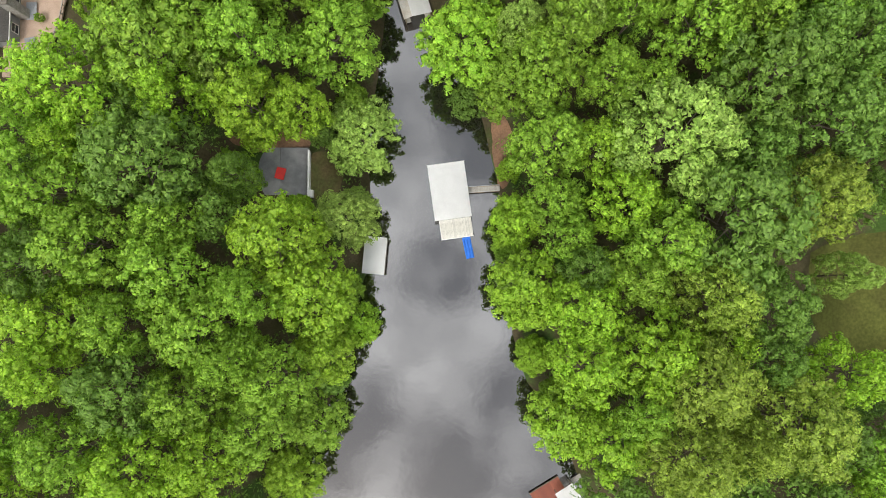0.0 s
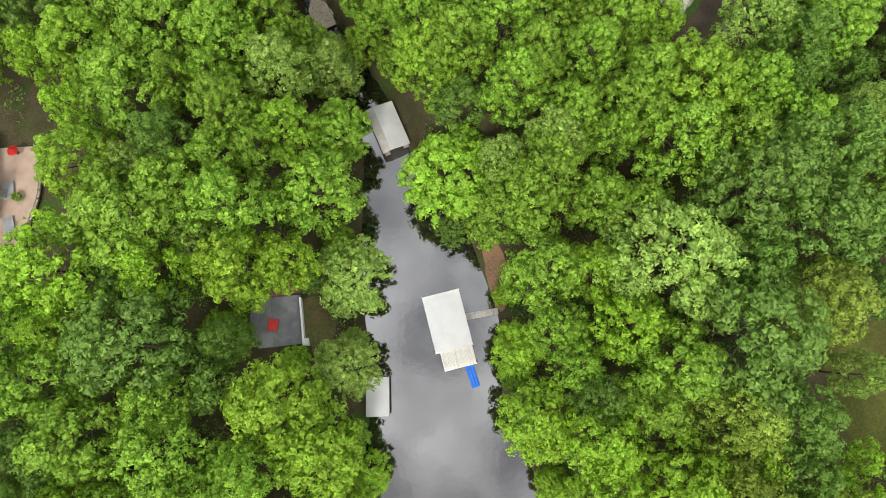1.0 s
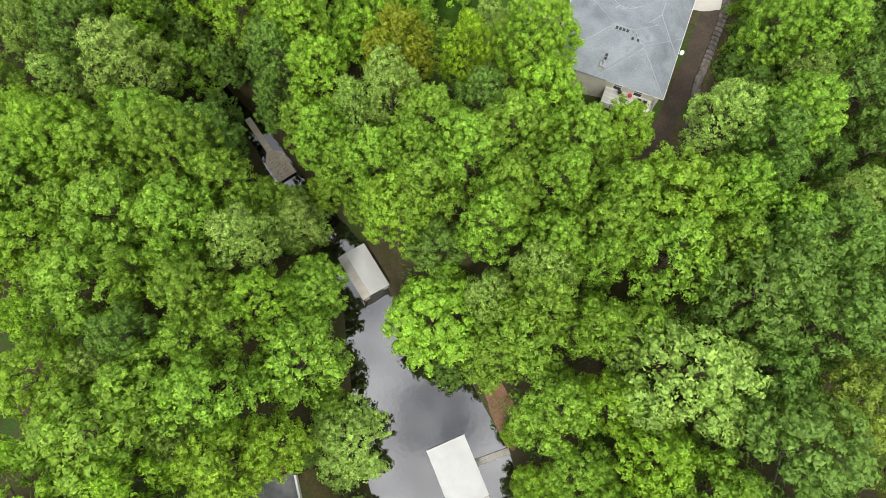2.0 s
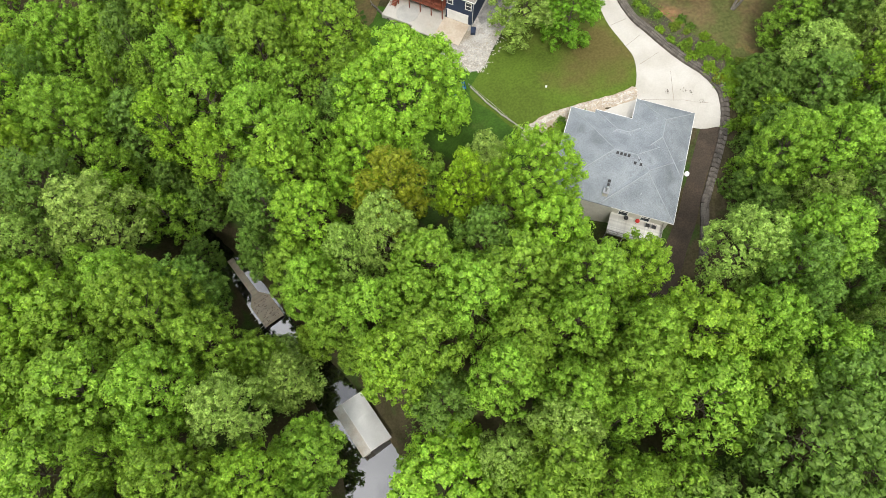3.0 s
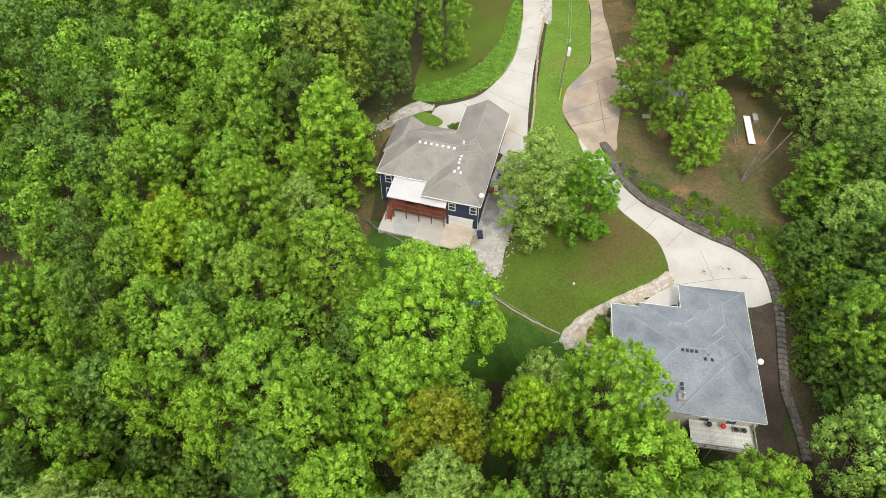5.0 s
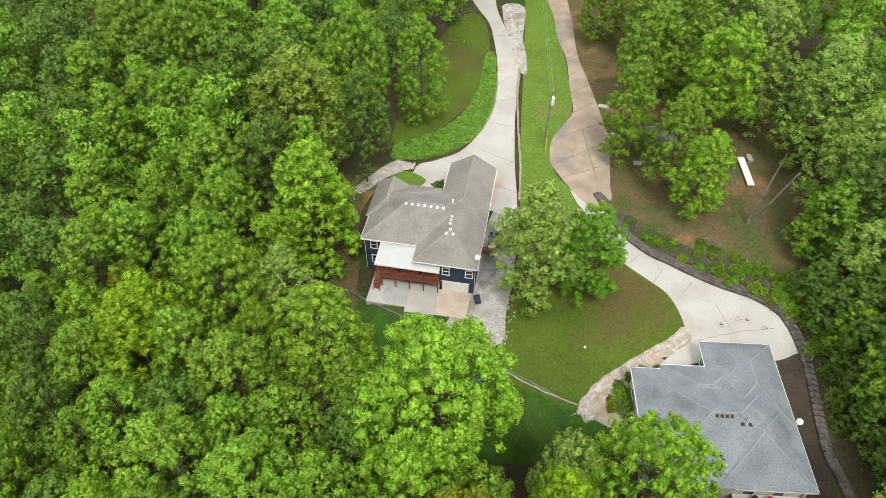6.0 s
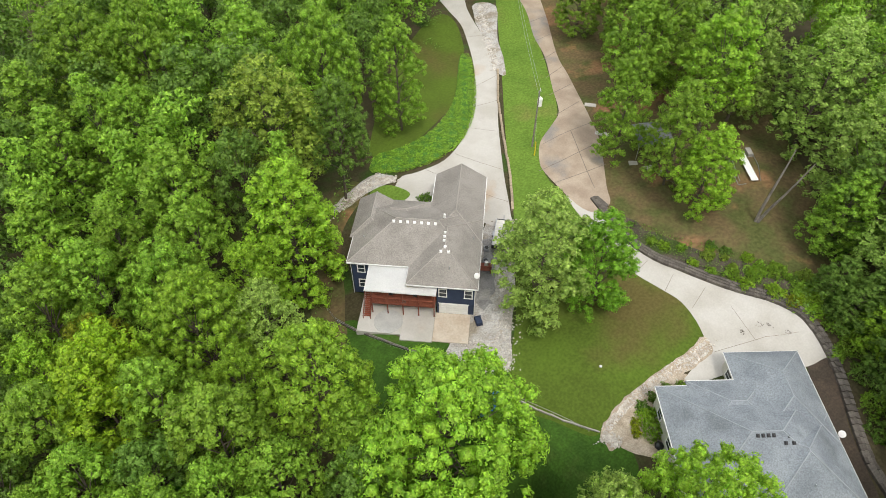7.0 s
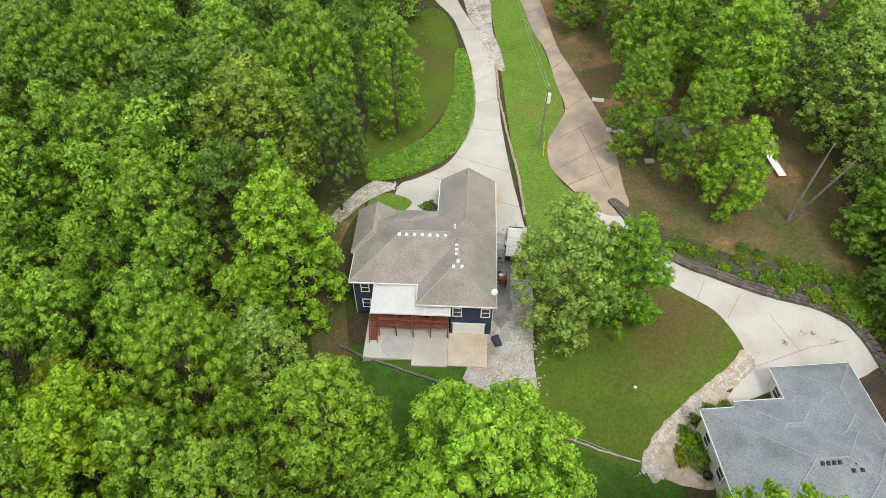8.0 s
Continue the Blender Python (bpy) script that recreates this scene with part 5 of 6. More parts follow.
for _u, _mat, _lab in ((-5.1, M_RED, "red kettle grill on legs"), (-6.9, M_BLACK, "black kettle grill with a red handle")):
    g = thing("kettle_grill", GM @ pose(_u, -.25, 19.55), _lab, "grill", "grills on the deck")
    _bm = bmesh.new()
    bmesh.ops.create_uvsphere(_bm, u_segments=14, v_segments=9, radius=.36)
    bmesh.ops.scale(_bm, vec=(1, 1, .85), verts=_bm.verts[:])
    part("bowl", _bm, _mat, g, place=pose(0, 0, .8))
    for k in range(3):
        a = k * 2.094
        part("leg", rod((.12 * math.cos(a), .12 * math.sin(a), .6), (.3 * math.cos(a), .3 * math.sin(a), 0), .018), M_BLACK, g)
    part("handle", rod((-.1, 0, 1.15), (.1, 0, 1.15), .03), M_BLACK, g)
for _u in (-2.4, -3.4):
    c = thing("deck_chair", GM @ pose(_u, -.3, 19.55, 0, 0, 180), "dark cushioned deck chair", "chair", "deck chairs")
    part("seat", box(-.3, .3, -.3, .3, .3, .46, .04), M_BLACK, c)
    part("backrest", box(-.3, .3, .24, .36, .46, 1.0, .04), M_BLACK, c)
    for x in (-.32, .32):
        part("arm", box(x - .04, x + .04, -.3, .3, .6, .66, .01), M_GREYM, c)
        part("leg_frame", box(x - .03, x + .03, -.3, .3, 0, .6, .01), M_GREYM, c)

# ---- docks and the west bank ----
def dock_frame(owner, x0, x1, y0, y1, roof_z, posts, material=M_TIMBER):
    for x in (x0, x1):
        for i in range(posts):
            y = y0 + (y1 - y0) * i / (posts - 1)
            part("post", rod((x, y, -1.5), (x, y, roof_z), .12, .11), material, owner)
        part("beam", box(x - .08, x + .08, y0 - .2, y1 + .2, roof_z - .25, roof_z), material, owner)


def ribbed_roof(owner, x0, x1, y0, y1, z0, z1, material, ribs=16, name="roof"):
    """A metal sheet that falls from z1 at x0 to z0 at x1, with raised ribs."""
    bm = bmesh.new()
    q = [bm.verts.new(p) for p in ((x0, y0, z1), (x1, y0, z0), (x1, y1, z0), (x0, y1, z1))]
    bmesh.ops.solidify(bm, geom=[bm.faces.new(q)], thickness=0.06)
    ob = part(name, bm, material, owner)
    for i in range(ribs):
        y = y0 + (y1 - y0) * (i + .5) / ribs
        part("rib", rod((x0, y, z1 + .012), (x1, y, z0 + .012), .02, .02, 5), material, ob)
    return ob


dock = thing("boat_dock", pose(1.2, 17.1, 0, 0, 0, 8.0), "floating boat dock under a white metal roof", "dock")
ribbed_roof(dock, -3.45, 3.45, -5.15, 5.15, 3.35, 3.55, M_TIN, 22)
part("fascia", box(-3.5, 3.5, -5.22, -5.15, 3.2, 3.56), M_WHITE, dock)
part("fascia", box(-3.5, 3.5, 5.15, 5.22, 3.2, 3.56), M_WHITE, dock)
dock_frame(dock, -3.1, 3.1, -4.9, 4.9, 3.3, 4, M_GREYM)
boards(dock, -3.3, -1.9, -5.0, 5.0, .42, .48, M_GREYWOOD, .2, name="board")
boards(dock, 1.9, 3.3, -5.0, 5.0, .42, .48, M_GREYWOOD, .2)
boards(dock, -2.6, 3.4, -8.6, -5.0, .42, .48, M_PALEWOOD, .24, "y")
for x, y in ((-2.2, -8.3), (3.1, -8.3), (0.4, -8.3), (-2.2, -5.4), (3.1, -5.4)):
    part("float", box(x - .5, x + .5, y - .4, y + .4, -.3, .4, .06), M_BLACK, dock)
part("float", box(-3.2, -2.0, -4.8, 4.8, -.3, .4, .06), M_BLACK, dock)
part("float", box(2.0, 3.2, -4.8, 4.8, -.3, .4, .06), M_BLACK, dock)
part("edge_trim", box(-2.68, 3.48, -8.7, -8.6, .3, .5), M_WHITE, dock)
part("edge_trim", box(-2.68, -2.6, -8.6, -5.0, .3, .5), M_WHITE, dock)
for x in (-1.2, 1.2):
    part("lift_beam", rod((x, -4, .9), (x, 4, .9), .07), M_STEEL, dock)
gang = thing("gangway", pose(4.6, 17.6, .5, 0, 0, 4), "narrow silvered timber gangway to the bank", "gangway")
boards(gang, 0, 6.2, -.5, .5, -.02, .03, M_GREYWOOD, .2, "y")
for y in (-.55, .55):
    part("side_beam", box(0, 6.2, y - .05, y + .05, -.15, .06), M_TIMBER, gang)
    part("rail", rod((.1, y, .9), (6.1, y, .9), .03), M_STEEL, gang)
    for x in (.1, 2.1, 4.1, 6.1):
        part("rail_post", rod((x, y, 0), (x, y, .9), .025), M_STEEL, gang)
raft = thing("float_mat", pose(4.75, 6.8, 0.12, 0, 0, 12), "bright blue floating mat moored at the dock", "float")
part("mat", box(-.78, .78, -2.1, 1.9, -.1, .12, .05), M_BLUE, raft)
for x in (-.55, 0, .55):
    part("tube", rod((x, -2.0, .14), (x, 1.8, .14), .13, .13, 8), M_BLUE, raft)
part("head_roll", rod((-.75, 1.8, .2), (.75, 1.8, .2), .2, .2, 10), M_BLUE, raft)

sdock = thing("boat_dock", pose(-12.6, 5.2, 0, 0, 0, -5), "small dock with a pale metal roof at the bank", "dock")
ribbed_roof(sdock, -2.1, 2.0, -3.5, 3.4, 2.9, 3.05, M_TIN, 14)
dock_frame(sdock, -1.9, 1.8, -3.2, 3.1, 2.88, 3)
boards(sdock, -2.0, 1.9, -3.3, 3.2, .4, .46, M_GREYWOOD, .2)
part("float", box(-1.9, 1.8, -3.2, 3.1, -.3, .38, .05), M_BLACK, sdock)
part("mooring_line", rod((-2, -3.4, .6), (-4.6, -6.2, .4), .02), M_TIMBER, sdock)

bdock = thing("boat_dock", pose(-6.0, 54.8, 0, 0, 0, 17), "old dock with a rusty ridged metal roof", "dock")
ribbed_roof(bdock, -1.1, 2.7, -4.6, 4.6, 2.7, 3.4, M_TIN, 14)
ribbed_roof(bdock, -1.1, -2.8, -4.6, 4.6, 3.0, 3.4, M_RUSTTIN, 14)
part("ridge_cap", rod((-1.1, -4.6, 3.42), (-1.1, 4.6, 3.42), .07), M_TIN, bdock)
dock_frame(bdock, -2.4, 2.4, -4.3, 4.3, 2.7, 4)
boards(bdock, -2.5, -1.4, -4.4, 4.4, .4, .46, M_GREYWOOD, .2)
boards(bdock, 1.4, 2.5, -4.4, 4.4, .4, .46, M_GREYWOOD, .2)
part("float", box(-2.4, 2.4, 4.0, 4.5, -.3, .4, .05), M_BLACK, bdock)

pier = thing("pier", pose(-17.2, 80.6, 0, 0, 0, 20), "tan timber pier, boards lightened against tree shade, with a six-sided end scattered with leaves", "pier")
for i in range(28):
    y = -3.6 + i * .26
    half = 1.95 if y < 1.2 else max(.62, 1.95 - (y - 1.2) * .75)
    part("board", box(-half, half, y, y + .24, .62, .68), M_PIER, pier)
for i in range(30):
    part("board", box(-.62, .62, 3.7 + i * .26, 3.94 + i * .26, .62, .68), M_PIER, pier)
for x, y in ((-1.8, -3.4), (1.8, -3.4), (-1.8, 0), (1.8, 0), (-.55, 4.5), (.55, 4.5), (-.55, 8), (.55, 8), (-.55, 11), (.55, 11)):
    part("pile", rod((x, y, -1.6), (x, y, .62), .12), M_TIMBER, pier)
for y in (-3.0, -1.2, .4):
    part("bracket", rod((-1.95, y, .6), (-2.7, y - .2, .75), .05), M_WHITE, pier)
_r = random.Random(3)
_bm = bmesh.new()
for i in range(70):
    x, y, a = _r.uniform(-1.7, 1.7), _r.uniform(-3.3, 1.6), _r.uniform(0, 6.28)
    c, s = .13 * math.cos(a), .13 * math.sin(a)
    _bm.faces.new([_bm.verts.new(p) for p in ((x - c, y - s, .69), (x + s * .6, y - c * .6, .71), (x + c, y + s, .7), (x - s * .6, y + c * .6, .72))])
tagged(part("fallen_leaves", _bm, M_CLAY), "brown fallen leaves on the pier", "leaves", kind="stuff").matrix_basis = pose(-17.2, 80.6, 0, 0, 0, 20)

edock = thing("boat_dock", pose(20.0, -38.8, 0, 0, 0, 31), "dock with dark timber decking and a white roof", "dock")
boards(edock, -3.4, 2.6, -4.0, 2.0, .5, .56, M_DECK, .2)
part("edge_beam", box(-3.5, 2.7, 1.95, 2.1, .2, .6), M_BARK, edock)
part("edge_beam", box(2.6, 2.75, -4.0, 1.95, .2, .6), M_BARK, edock)
ribbed_roof(edock, 0.6, 4.4, -6.5, 0.4, 2.8, 2.95, M_TIN, 12)
dock_frame(edock, .9, 4.1, -6.2, .2, 2.78, 3)
part("float", box(-3.2, 2.4, -3.8, 1.8, -.3, .48, .05), M_BLACK, edock)
boards(edock, 4.4, 8.5, -.6, .4, .5, .56, M_GREYWOOD, .2, "y")

# patio on the west bank
PZ = gz(-29, 20) + .15
wpatio = thing("patio", pose(-29.0, 20.4, PZ), "grey concrete patio above the creek", "patio", kind="structure")
for i in range(2):
    part("slab", box(-5.2 + i * 5.0, -.22 + i * 5.0, -4.6, 4.0, -1.2, .05, .02), M_CONCG, wpatio)
fence = thing("low_wall", pose(-24.0, 19.6, PZ), "low white wall at the edge of the patio", "wall")
part("wall", box(-.12, .12, -4.0, 4.2, -.8, .75, .02), M_WHITE, fence)
part("cap", box(-.17, .17, -4.05, 4.25, .75, .82, .01), M_WHITE, fence)
part("pillar", box(-.1, .75, -4.2, -2.9, -.8, .6, .03), M_WHITE, fence)
table = thing("patio_table", pose(-29.0, 19.6, PZ + .05, 0, 0, -14), "bright red square patio table", "table")
part("tabletop", box(-.85, .85, -1.05, 1.05, .7, .78, .03), M_RED, table)
for x in (-.7, .7):
    for y in (-.9, .9):
        part("leg", rod((x, y, 0), (x, y, .72), .035), M_BLACK, table)
drape("sandy_bank", [(-23.6, 23.5), (-19.5, 23.0), (-18.5, 19.5), (-20, 15.5), (-23.6, 15.8)], M_BARE, .05, "sandy grass between the low wall and the creek", "bank", ragged=.4)
drape("brown_yard", [(-38, 26), (-30, 28.5), (-25, 27.5), (-25, 24), (-34, 24)], M_CLAY, .05, "brown leaf-strewn earth behind the patio", "yard", ragged=.5)

# edge of the house on the west bank
DZ = 12.7
wdeck = thing("deck", pose(-67.0, 45.0, DZ), "curved pink-tan deck with a timber railing", "deck")
_bm = bmesh.new()
_q = [_bm.verts.new((x, y, -.25)) for x, y in ((-9, -9.5), (-2.6, -9.5), (-1.2, -5.5), (.9, 0), (1.6, 4.5), (.6, 9.5), (-9, 10))]
_ex = bmesh.ops.extrude_face_region(_bm, geom=[_bm.faces.new(_q)])
bmesh.ops.translate(_bm, vec=(0, 0, .25), verts=[g for g in _ex["geom"] if isinstance(g, bmesh.types.BMVert)])
part("floor", _bm, M_TANDECK, wdeck, "faded pink-tan boards")
for a, b in (((.6, 9.5), (1.6, 4.5)), ((1.6, 4.5), (.9, 0)), ((.9, 0), (-1.2, -5.5)), ((-1.2, -5.5), (-2.6, -9.5))):
    railing(wdeck, a, b, 0, M_GREYWOOD, .2, .9)
for x, y in ((.4, 9), (1.3, 4.5), (.6, 0), (-1.4, -5.4), (-2.8, -9.2)):
    part("post", box(x - .1, x + .1, y - .1, y + .1, -8, -.2), M_GREYWOOD, wdeck)
whouse = thing("house", pose(-67.0, 45.0, DZ), "dark-roofed house with white-framed windows and a stone chimney", "house")
part("wall", box(-16, -6.2, -4, 10, -6, 3.2), M_GREYM, whouse, "grey siding wall")
_wr = part("roof", hip_roof(-16.5, -5.8, -4.5, 10.5, 3.4, .4, "v"), M_DARKROOF, whouse, "dark brown shingle roof")
gutter(whouse, (-5.8, -4.5), (-5.8, 10.5), 3.4)
_wc = part("chimney", box(-6.1, -4.3, 0.6, 2.2, -6, 6.4, .05), M_CHIMNEY, whouse, "pale grey stone chimney")
part("cap", box(-6.2, -4.2, 0.5, 2.3, 6.4, 6.6, .03), M_STONE, _wc)
part("flue_pot", rod((-5.2, 1.4, 6.6), (-5.2, 1.4, 7.0), .25, .2, 12), M_WHITE, _wc)
for y in (6.2, 3.2, -1.5):
    window(whouse, -6.14, y, 1.5, 1.5, 1.7, "e")
for y, n in ((2.0, 9), (-4.2, 9)):
    aw = thing("lounger", pose(-71.0, 45.0 + y, DZ + .05, 0, 0, 8 if y < 0 else 2), "grey slatted lounger on the deck", "lounger", "loungers on the deck")
    for i in range(n):
        part("slat", box(-.9, .9, -1.6 + i * .35, -1.29 + i * .35, .38, .44), M_GREYM, aw)
    for x in (-.8, .8):
        part("rail", box(x - .04, x + .04, -1.6, 1.6, .28, .38), M_GREYM, aw)
        for yy in (-1.4, 1.4):
            part("leg", rod((x, yy, 0), (x, yy, .3), .04), M_GREYM, aw)

parasol = thing("parasol", pose(-69.6, 53.6, DZ), "closed bright red garden parasol on the deck", "parasol")
part("pole", rod((0, 0, 0), (0, 0, 2.3), .03), M_STEEL, parasol)
part("canopy", rod((0, 0, 1.5), (0, 0, 2.5), .95, .05, 8), M_RED, parasol, "bright red canopy")
part("foot", rod((0, 0, 0), (0, 0, .12), .3, .25, 12), M_STONE, parasol)
tub = thing("potted_plant", pose(-69.3, 45.6, DZ), "leafy green plant in a pot beside the chimney", "plant")
part("pot", rod((0, 0, 0), (0, 0, .5), .28, .36, 14), M_STONE, tub)
_r2 = np.random.default_rng(9)
_d = unit(_r2.normal(0, 1, (420, 3)) + np.array([0, 0, .6]))
_p = _d * np.array([.8, .8, .7]) * _r2.uniform(.7, 1.1, (420, 1)) + np.array([0, 0, .9])
_me = bpy.data.meshes.new("foliage")
_me.from_pydata(np.stack([_p, _p + _r2.normal(0, .13, (420, 3)), _p + _r2.normal(0, .13, (420, 3))], 1).reshape(-1, 3).tolist(), [], np.arange(1260).reshape(-1, 3).tolist())
_me.materials.append(LEAF["green"])
new("foliage", _me).parent = tub

# ---- yards ----
def shrub(kind, x, y, r, h, label, group="garden shrubs", z=None):
    """A shrub: loose leaves over a few stems."""
    ob = thing("shrub", pose(x, y, gz(x, y) if z is None else z, 0, 0, _rng.uniform(0, 360)), label, "shrub", group)
    rng = np.random.default_rng(int(abs(x * 31 + y * 17)) + 3)
    k = int(500 * min(2.2, max(.5, r * r)))
    d = rng.normal(0, 1, (k, 3))
    d[:, 2] = np.abs(d[:, 2])
    d /= np.linalg.norm(d, axis=1)[:, None]
    lump = 1 + .18 * np.sin(d[:, :1] * 7 + 1) + .15 * np.sin(d[:, 1:2] * 8)
    p = d * np.array([r, r, h]) * lump * rng.uniform(.75, 1.05, (k, 1))
    t, b = rng.normal(0, .14, (k, 3)), rng.normal(0, .14, (k, 3))
    v = np.stack([p - t * .5, p + t, p + b], 1).reshape(-1, 3)
    me = bpy.data.meshes.new("foliage")
    me.from_pydata(v.tolist(), [], np.arange(len(v)).reshape(-1, 3).tolist())
    me.materials.append(LEAF[kind])
    f = new("foliage", me)
    f.parent = ob
    bm = bmesh.new()
    for i in range(5):
        a = i * 1.257
        tube(bm, (0, 0, -.1), (.6 * r * math.cos(a), .6 * r * math.sin(a), h * .7), .04, .015, 5)
    part("stems", bm, M_BARK, ob)


for _k, x, y, r, h, _l in (("dark", 45.4, 89.8, .75, .9, "purple-brown rounded garden shrub"), ("green", 47.2, 88.6, .8, 1.0, "clipped green garden shrub"), ("dark", 43.1, 89.9, .8, .9, "blue-green rounded garden shrub"), ("bright", 43.4, 88.9, .7, .8, "low yellow-green garden shrub"),
                           ("dark", 41.0, 89.8, .8, .9, "blue-green rounded garden shrub"), ("bright", 40.3, 88.9, 1.0, .9, "low yellow-green garden shrub"), ("green", 41.4, 88.2, .9, 1.0, "low rounded green garden shrub"), ("gold", 38.7, 88.9, .6, .7, "small golden yellow garden shrub"),
                           ("gold", 37.9, 88.0, .6, .7, "small golden yellow garden shrub"), ("green", 39.6, 86.9, 1.4, 1.4, "broad glossy green garden shrub"), ("dark", 42.0, 137.7, 1.2, .9, "dark shrub at the house wall"), ("green", 47.5, 121.5, .9, 1.5, "green shrub beside the gravel track")):
    shrub(_k, x, y, r, h, _l)
for _k, x, y, r in (("dark", 62.3, 114.1, .8), ("dark", 63.2, 112.1, .8), ("green", 61.8, 111.1, .9), ("green", 63.0, 107.6, 1.2), ("bright", 63.6, 105.6, 1.3), ("green", 65.2, 103.7, 1.1), ("bright", 64.2, 100.7, 1.2), ("olive", 66.6, 100.1, 1.4),
                    ("green", 66.6, 95.8, 1.7), ("bright", 66.4, 93.2, 1.3), ("bright", 67.8, 89.6, 1.5), ("gold", 68.2, 87.3, 1.3), ("green", 71.1, 91.9, 1.7), ("green", 68.8, 93.6, 1.6), ("green", 70.8, 87.6, 1.7), ("bright", 69.0, 84.5, 1.5), ("olive", 73.5, 88.5, 1.5), ("green", 65.0, 98.0, 1.2), ("green", 69.8, 81.5, 1.9), ("green", 68.6, 78.4, 2.0), ("dark", 66.8, 75.2, 2.0), ("green", 64.6, 72.0, 2.1), ("dark", 71.5, 83.8, 2.0), ("bright", 70.2, 85.6, 1.5), ("green", 66.4, 79.0, 1.2), ("dark", 62.0, 69.5, 2.0), ("green", 72.4, 86.2, 1.8)):
    r *= .7 if y > 94 else .9
    shrub(_k, x, y, r, r * .75, "sprawling shrub on the bank above the drive", "shrubs above the retaining wall")


def inside(x, y, line):
    hit = False
    for (ax, ay), (bx, by) in zip(line, line[1:] + line[:1]):
        if (ay > y) != (by > y) and x < (bx - ax) * (y - ay) / (by - ay) + ax:
            hit = not hit
    return hit


def carpet(name, line, count, size, high, material, label, seed):
    """Small leaves spread over a bed, too many to count: one mesh."""
    rng = np.random.default_rng(seed)
    xs, ys = [p[0] for p in line], [p[1] for p in line]
    out = []
    while len(out) < count:
        x, y = rng.uniform(min(xs), max(xs)), rng.uniform(min(ys), max(ys))
        if inside(x, y, line):
            z = gz(x, y) + 0.1 + high * (0.35 + 0.65 * rng.random()) * (0.6 + 0.4 * math.sin(x * 2.1) * math.sin(y * 1.7))
            a, t = rng.uniform(0, 6.28), rng.uniform(-.25, .25, 3) * size
            c, q = size * math.cos(a), size * math.sin(a)
            out.append(((x - c, y - q, z + t[0]), (x + q * .7, y - c * .7, z + t[1]), (x + c, y + q, z + t[2])))
    me = bpy.data.meshes.new(name)
    me.from_pydata([p for f in out for p in f], [], np.arange(len(out) * 3).reshape(-1, 3).tolist())
    me.materials.append(material)
    return tagged(new(name, me), label, "ground cover", kind="stuff")


carpet("ivy_leaves", rounded([(73.6, 168), (75.2, 166.8), (69.4, 157.8), (62.2, 149.9), (55, 145.3), (49, 144.3), (43, 145.6), (38.7, 148.9), (39.9, 151.1), (41.7, 152), (47.8, 150.7), (55, 151.9), (63.5, 157.3)]), 9000, .2, .45, LEAF["green"], "lush green leaves of the ground cover", 21)
carpet("bank_weeds", [(62.6, 112), (62.2, 105.8), (63.8, 101.4), (65.2, 97.5), (66.6, 93.8), (68.0, 89.6), (68.8, 84.6), (73, 83), (74, 89), (70.5, 96), (68, 101), (65.6, 107), (64.4, 112)], 1300, .16, .4, LEAF["dark"], "straggling weeds on the bank above the wall", 22)
_wr2 = random.Random(17)
for _i in range(18):
    _k = _wr2.random() ** 0.6
    _x, _y = 62.3 + 6.4 * _k + _wr2.uniform(.8, 4.6), 108.5 - 23.5 * _k + _wr2.uniform(-.8, 1.6)
    shrub(_wr2.choice(("bright", "lime", "green", "olive", "dark")), _x, _y, _wr2.uniform(.5, 1.0), _wr2.uniform(.5, .9), "low weedy shrub on the bank above the drive", "shrubs above the retaining wall")


def wall_run(name, line, size, material, label, category, z_off, jitter=.03, rows=1, group="", lanes=(0.0,)):
    """A wall of separate blocks along a line over the ground; the blocks share one mesh."""
    ob = thing(name, Matrix.Identity(4), label, category, group)
    bm = box(-size[0] / 2, size[0] / 2, -size[1] / 2, size[1] / 2, 0, size[2], .025)
    me = bpy.data.meshes.new("block")
    bm.to_mesh(me)
    bm.free()
    me.materials.append(material)
    rr = random.Random(len(line))
    for row, lane in [(r, k) for k in lanes for r in range(rows)]:
        rest = size[0] * rr.uniform(.2, .7)
        for (ax, ay), (bx, by) in zip(line[:-1], line[1:]):
            long = math.hypot(bx - ax, by - ay)
            yaw = math.degrees(math.atan2(by - ay, bx - ax))
            while rest < long:
                k = rest / long
                x, y = ax + (bx - ax) * k - (by - ay) / long * lane, ay + (by - ay) * k + (bx - ax) / long * lane
                b = new("block", me)
                b.parent = ob
                b.matrix_basis = pose(x + rr.uniform(-jitter, jitter), y + rr.uniform(-jitter, jitter), gz(x, y) + z_off + row * size[2] * .97 + rr.uniform(-.02, .02), 0, 0, yaw + rr.uniform(-2, 2))
                rest += size[0] * 0.995
            rest -= long
    return ob


wall_run("retaining_wall", rounded([(62.9, 117), (60.9, 111.4), (61.1, 105.6), (62.7, 101), (64.1, 97), (65.5, 93.2), (67.0, 89.1), (67.7, 84.6), (65.9, 79.5), (61.3, 73.0), (57.3, 68), (52.5, 62.2)], 3)[:-3], (.82, .46, .62), M_STONE, "dark grey stacked stone retaining wall along the drive", "wall", -.12, .035, 1, lanes=(-.42, 0.0, .42))
wall_run("timber_edging", [(76.6, 159.6), (69.9, 151.6), (64.1, 143.6), (57.0, 133.6), (51.2, 126.2)], (1.9, .42, .42), M_SLEEPER, "weathered timber sleeper edging along the drive", "edging", -.02, .04, 1)
wall_run("garden_edging", [(29.2, 102.2), (30.6, 98.4), (32.2, 94.8), (34.6, 91.0)], (1.6, .2, .3), M_GREYWOOD, "silvered timber edging at the foot of the lawn", "edging", 0, .04, 1)
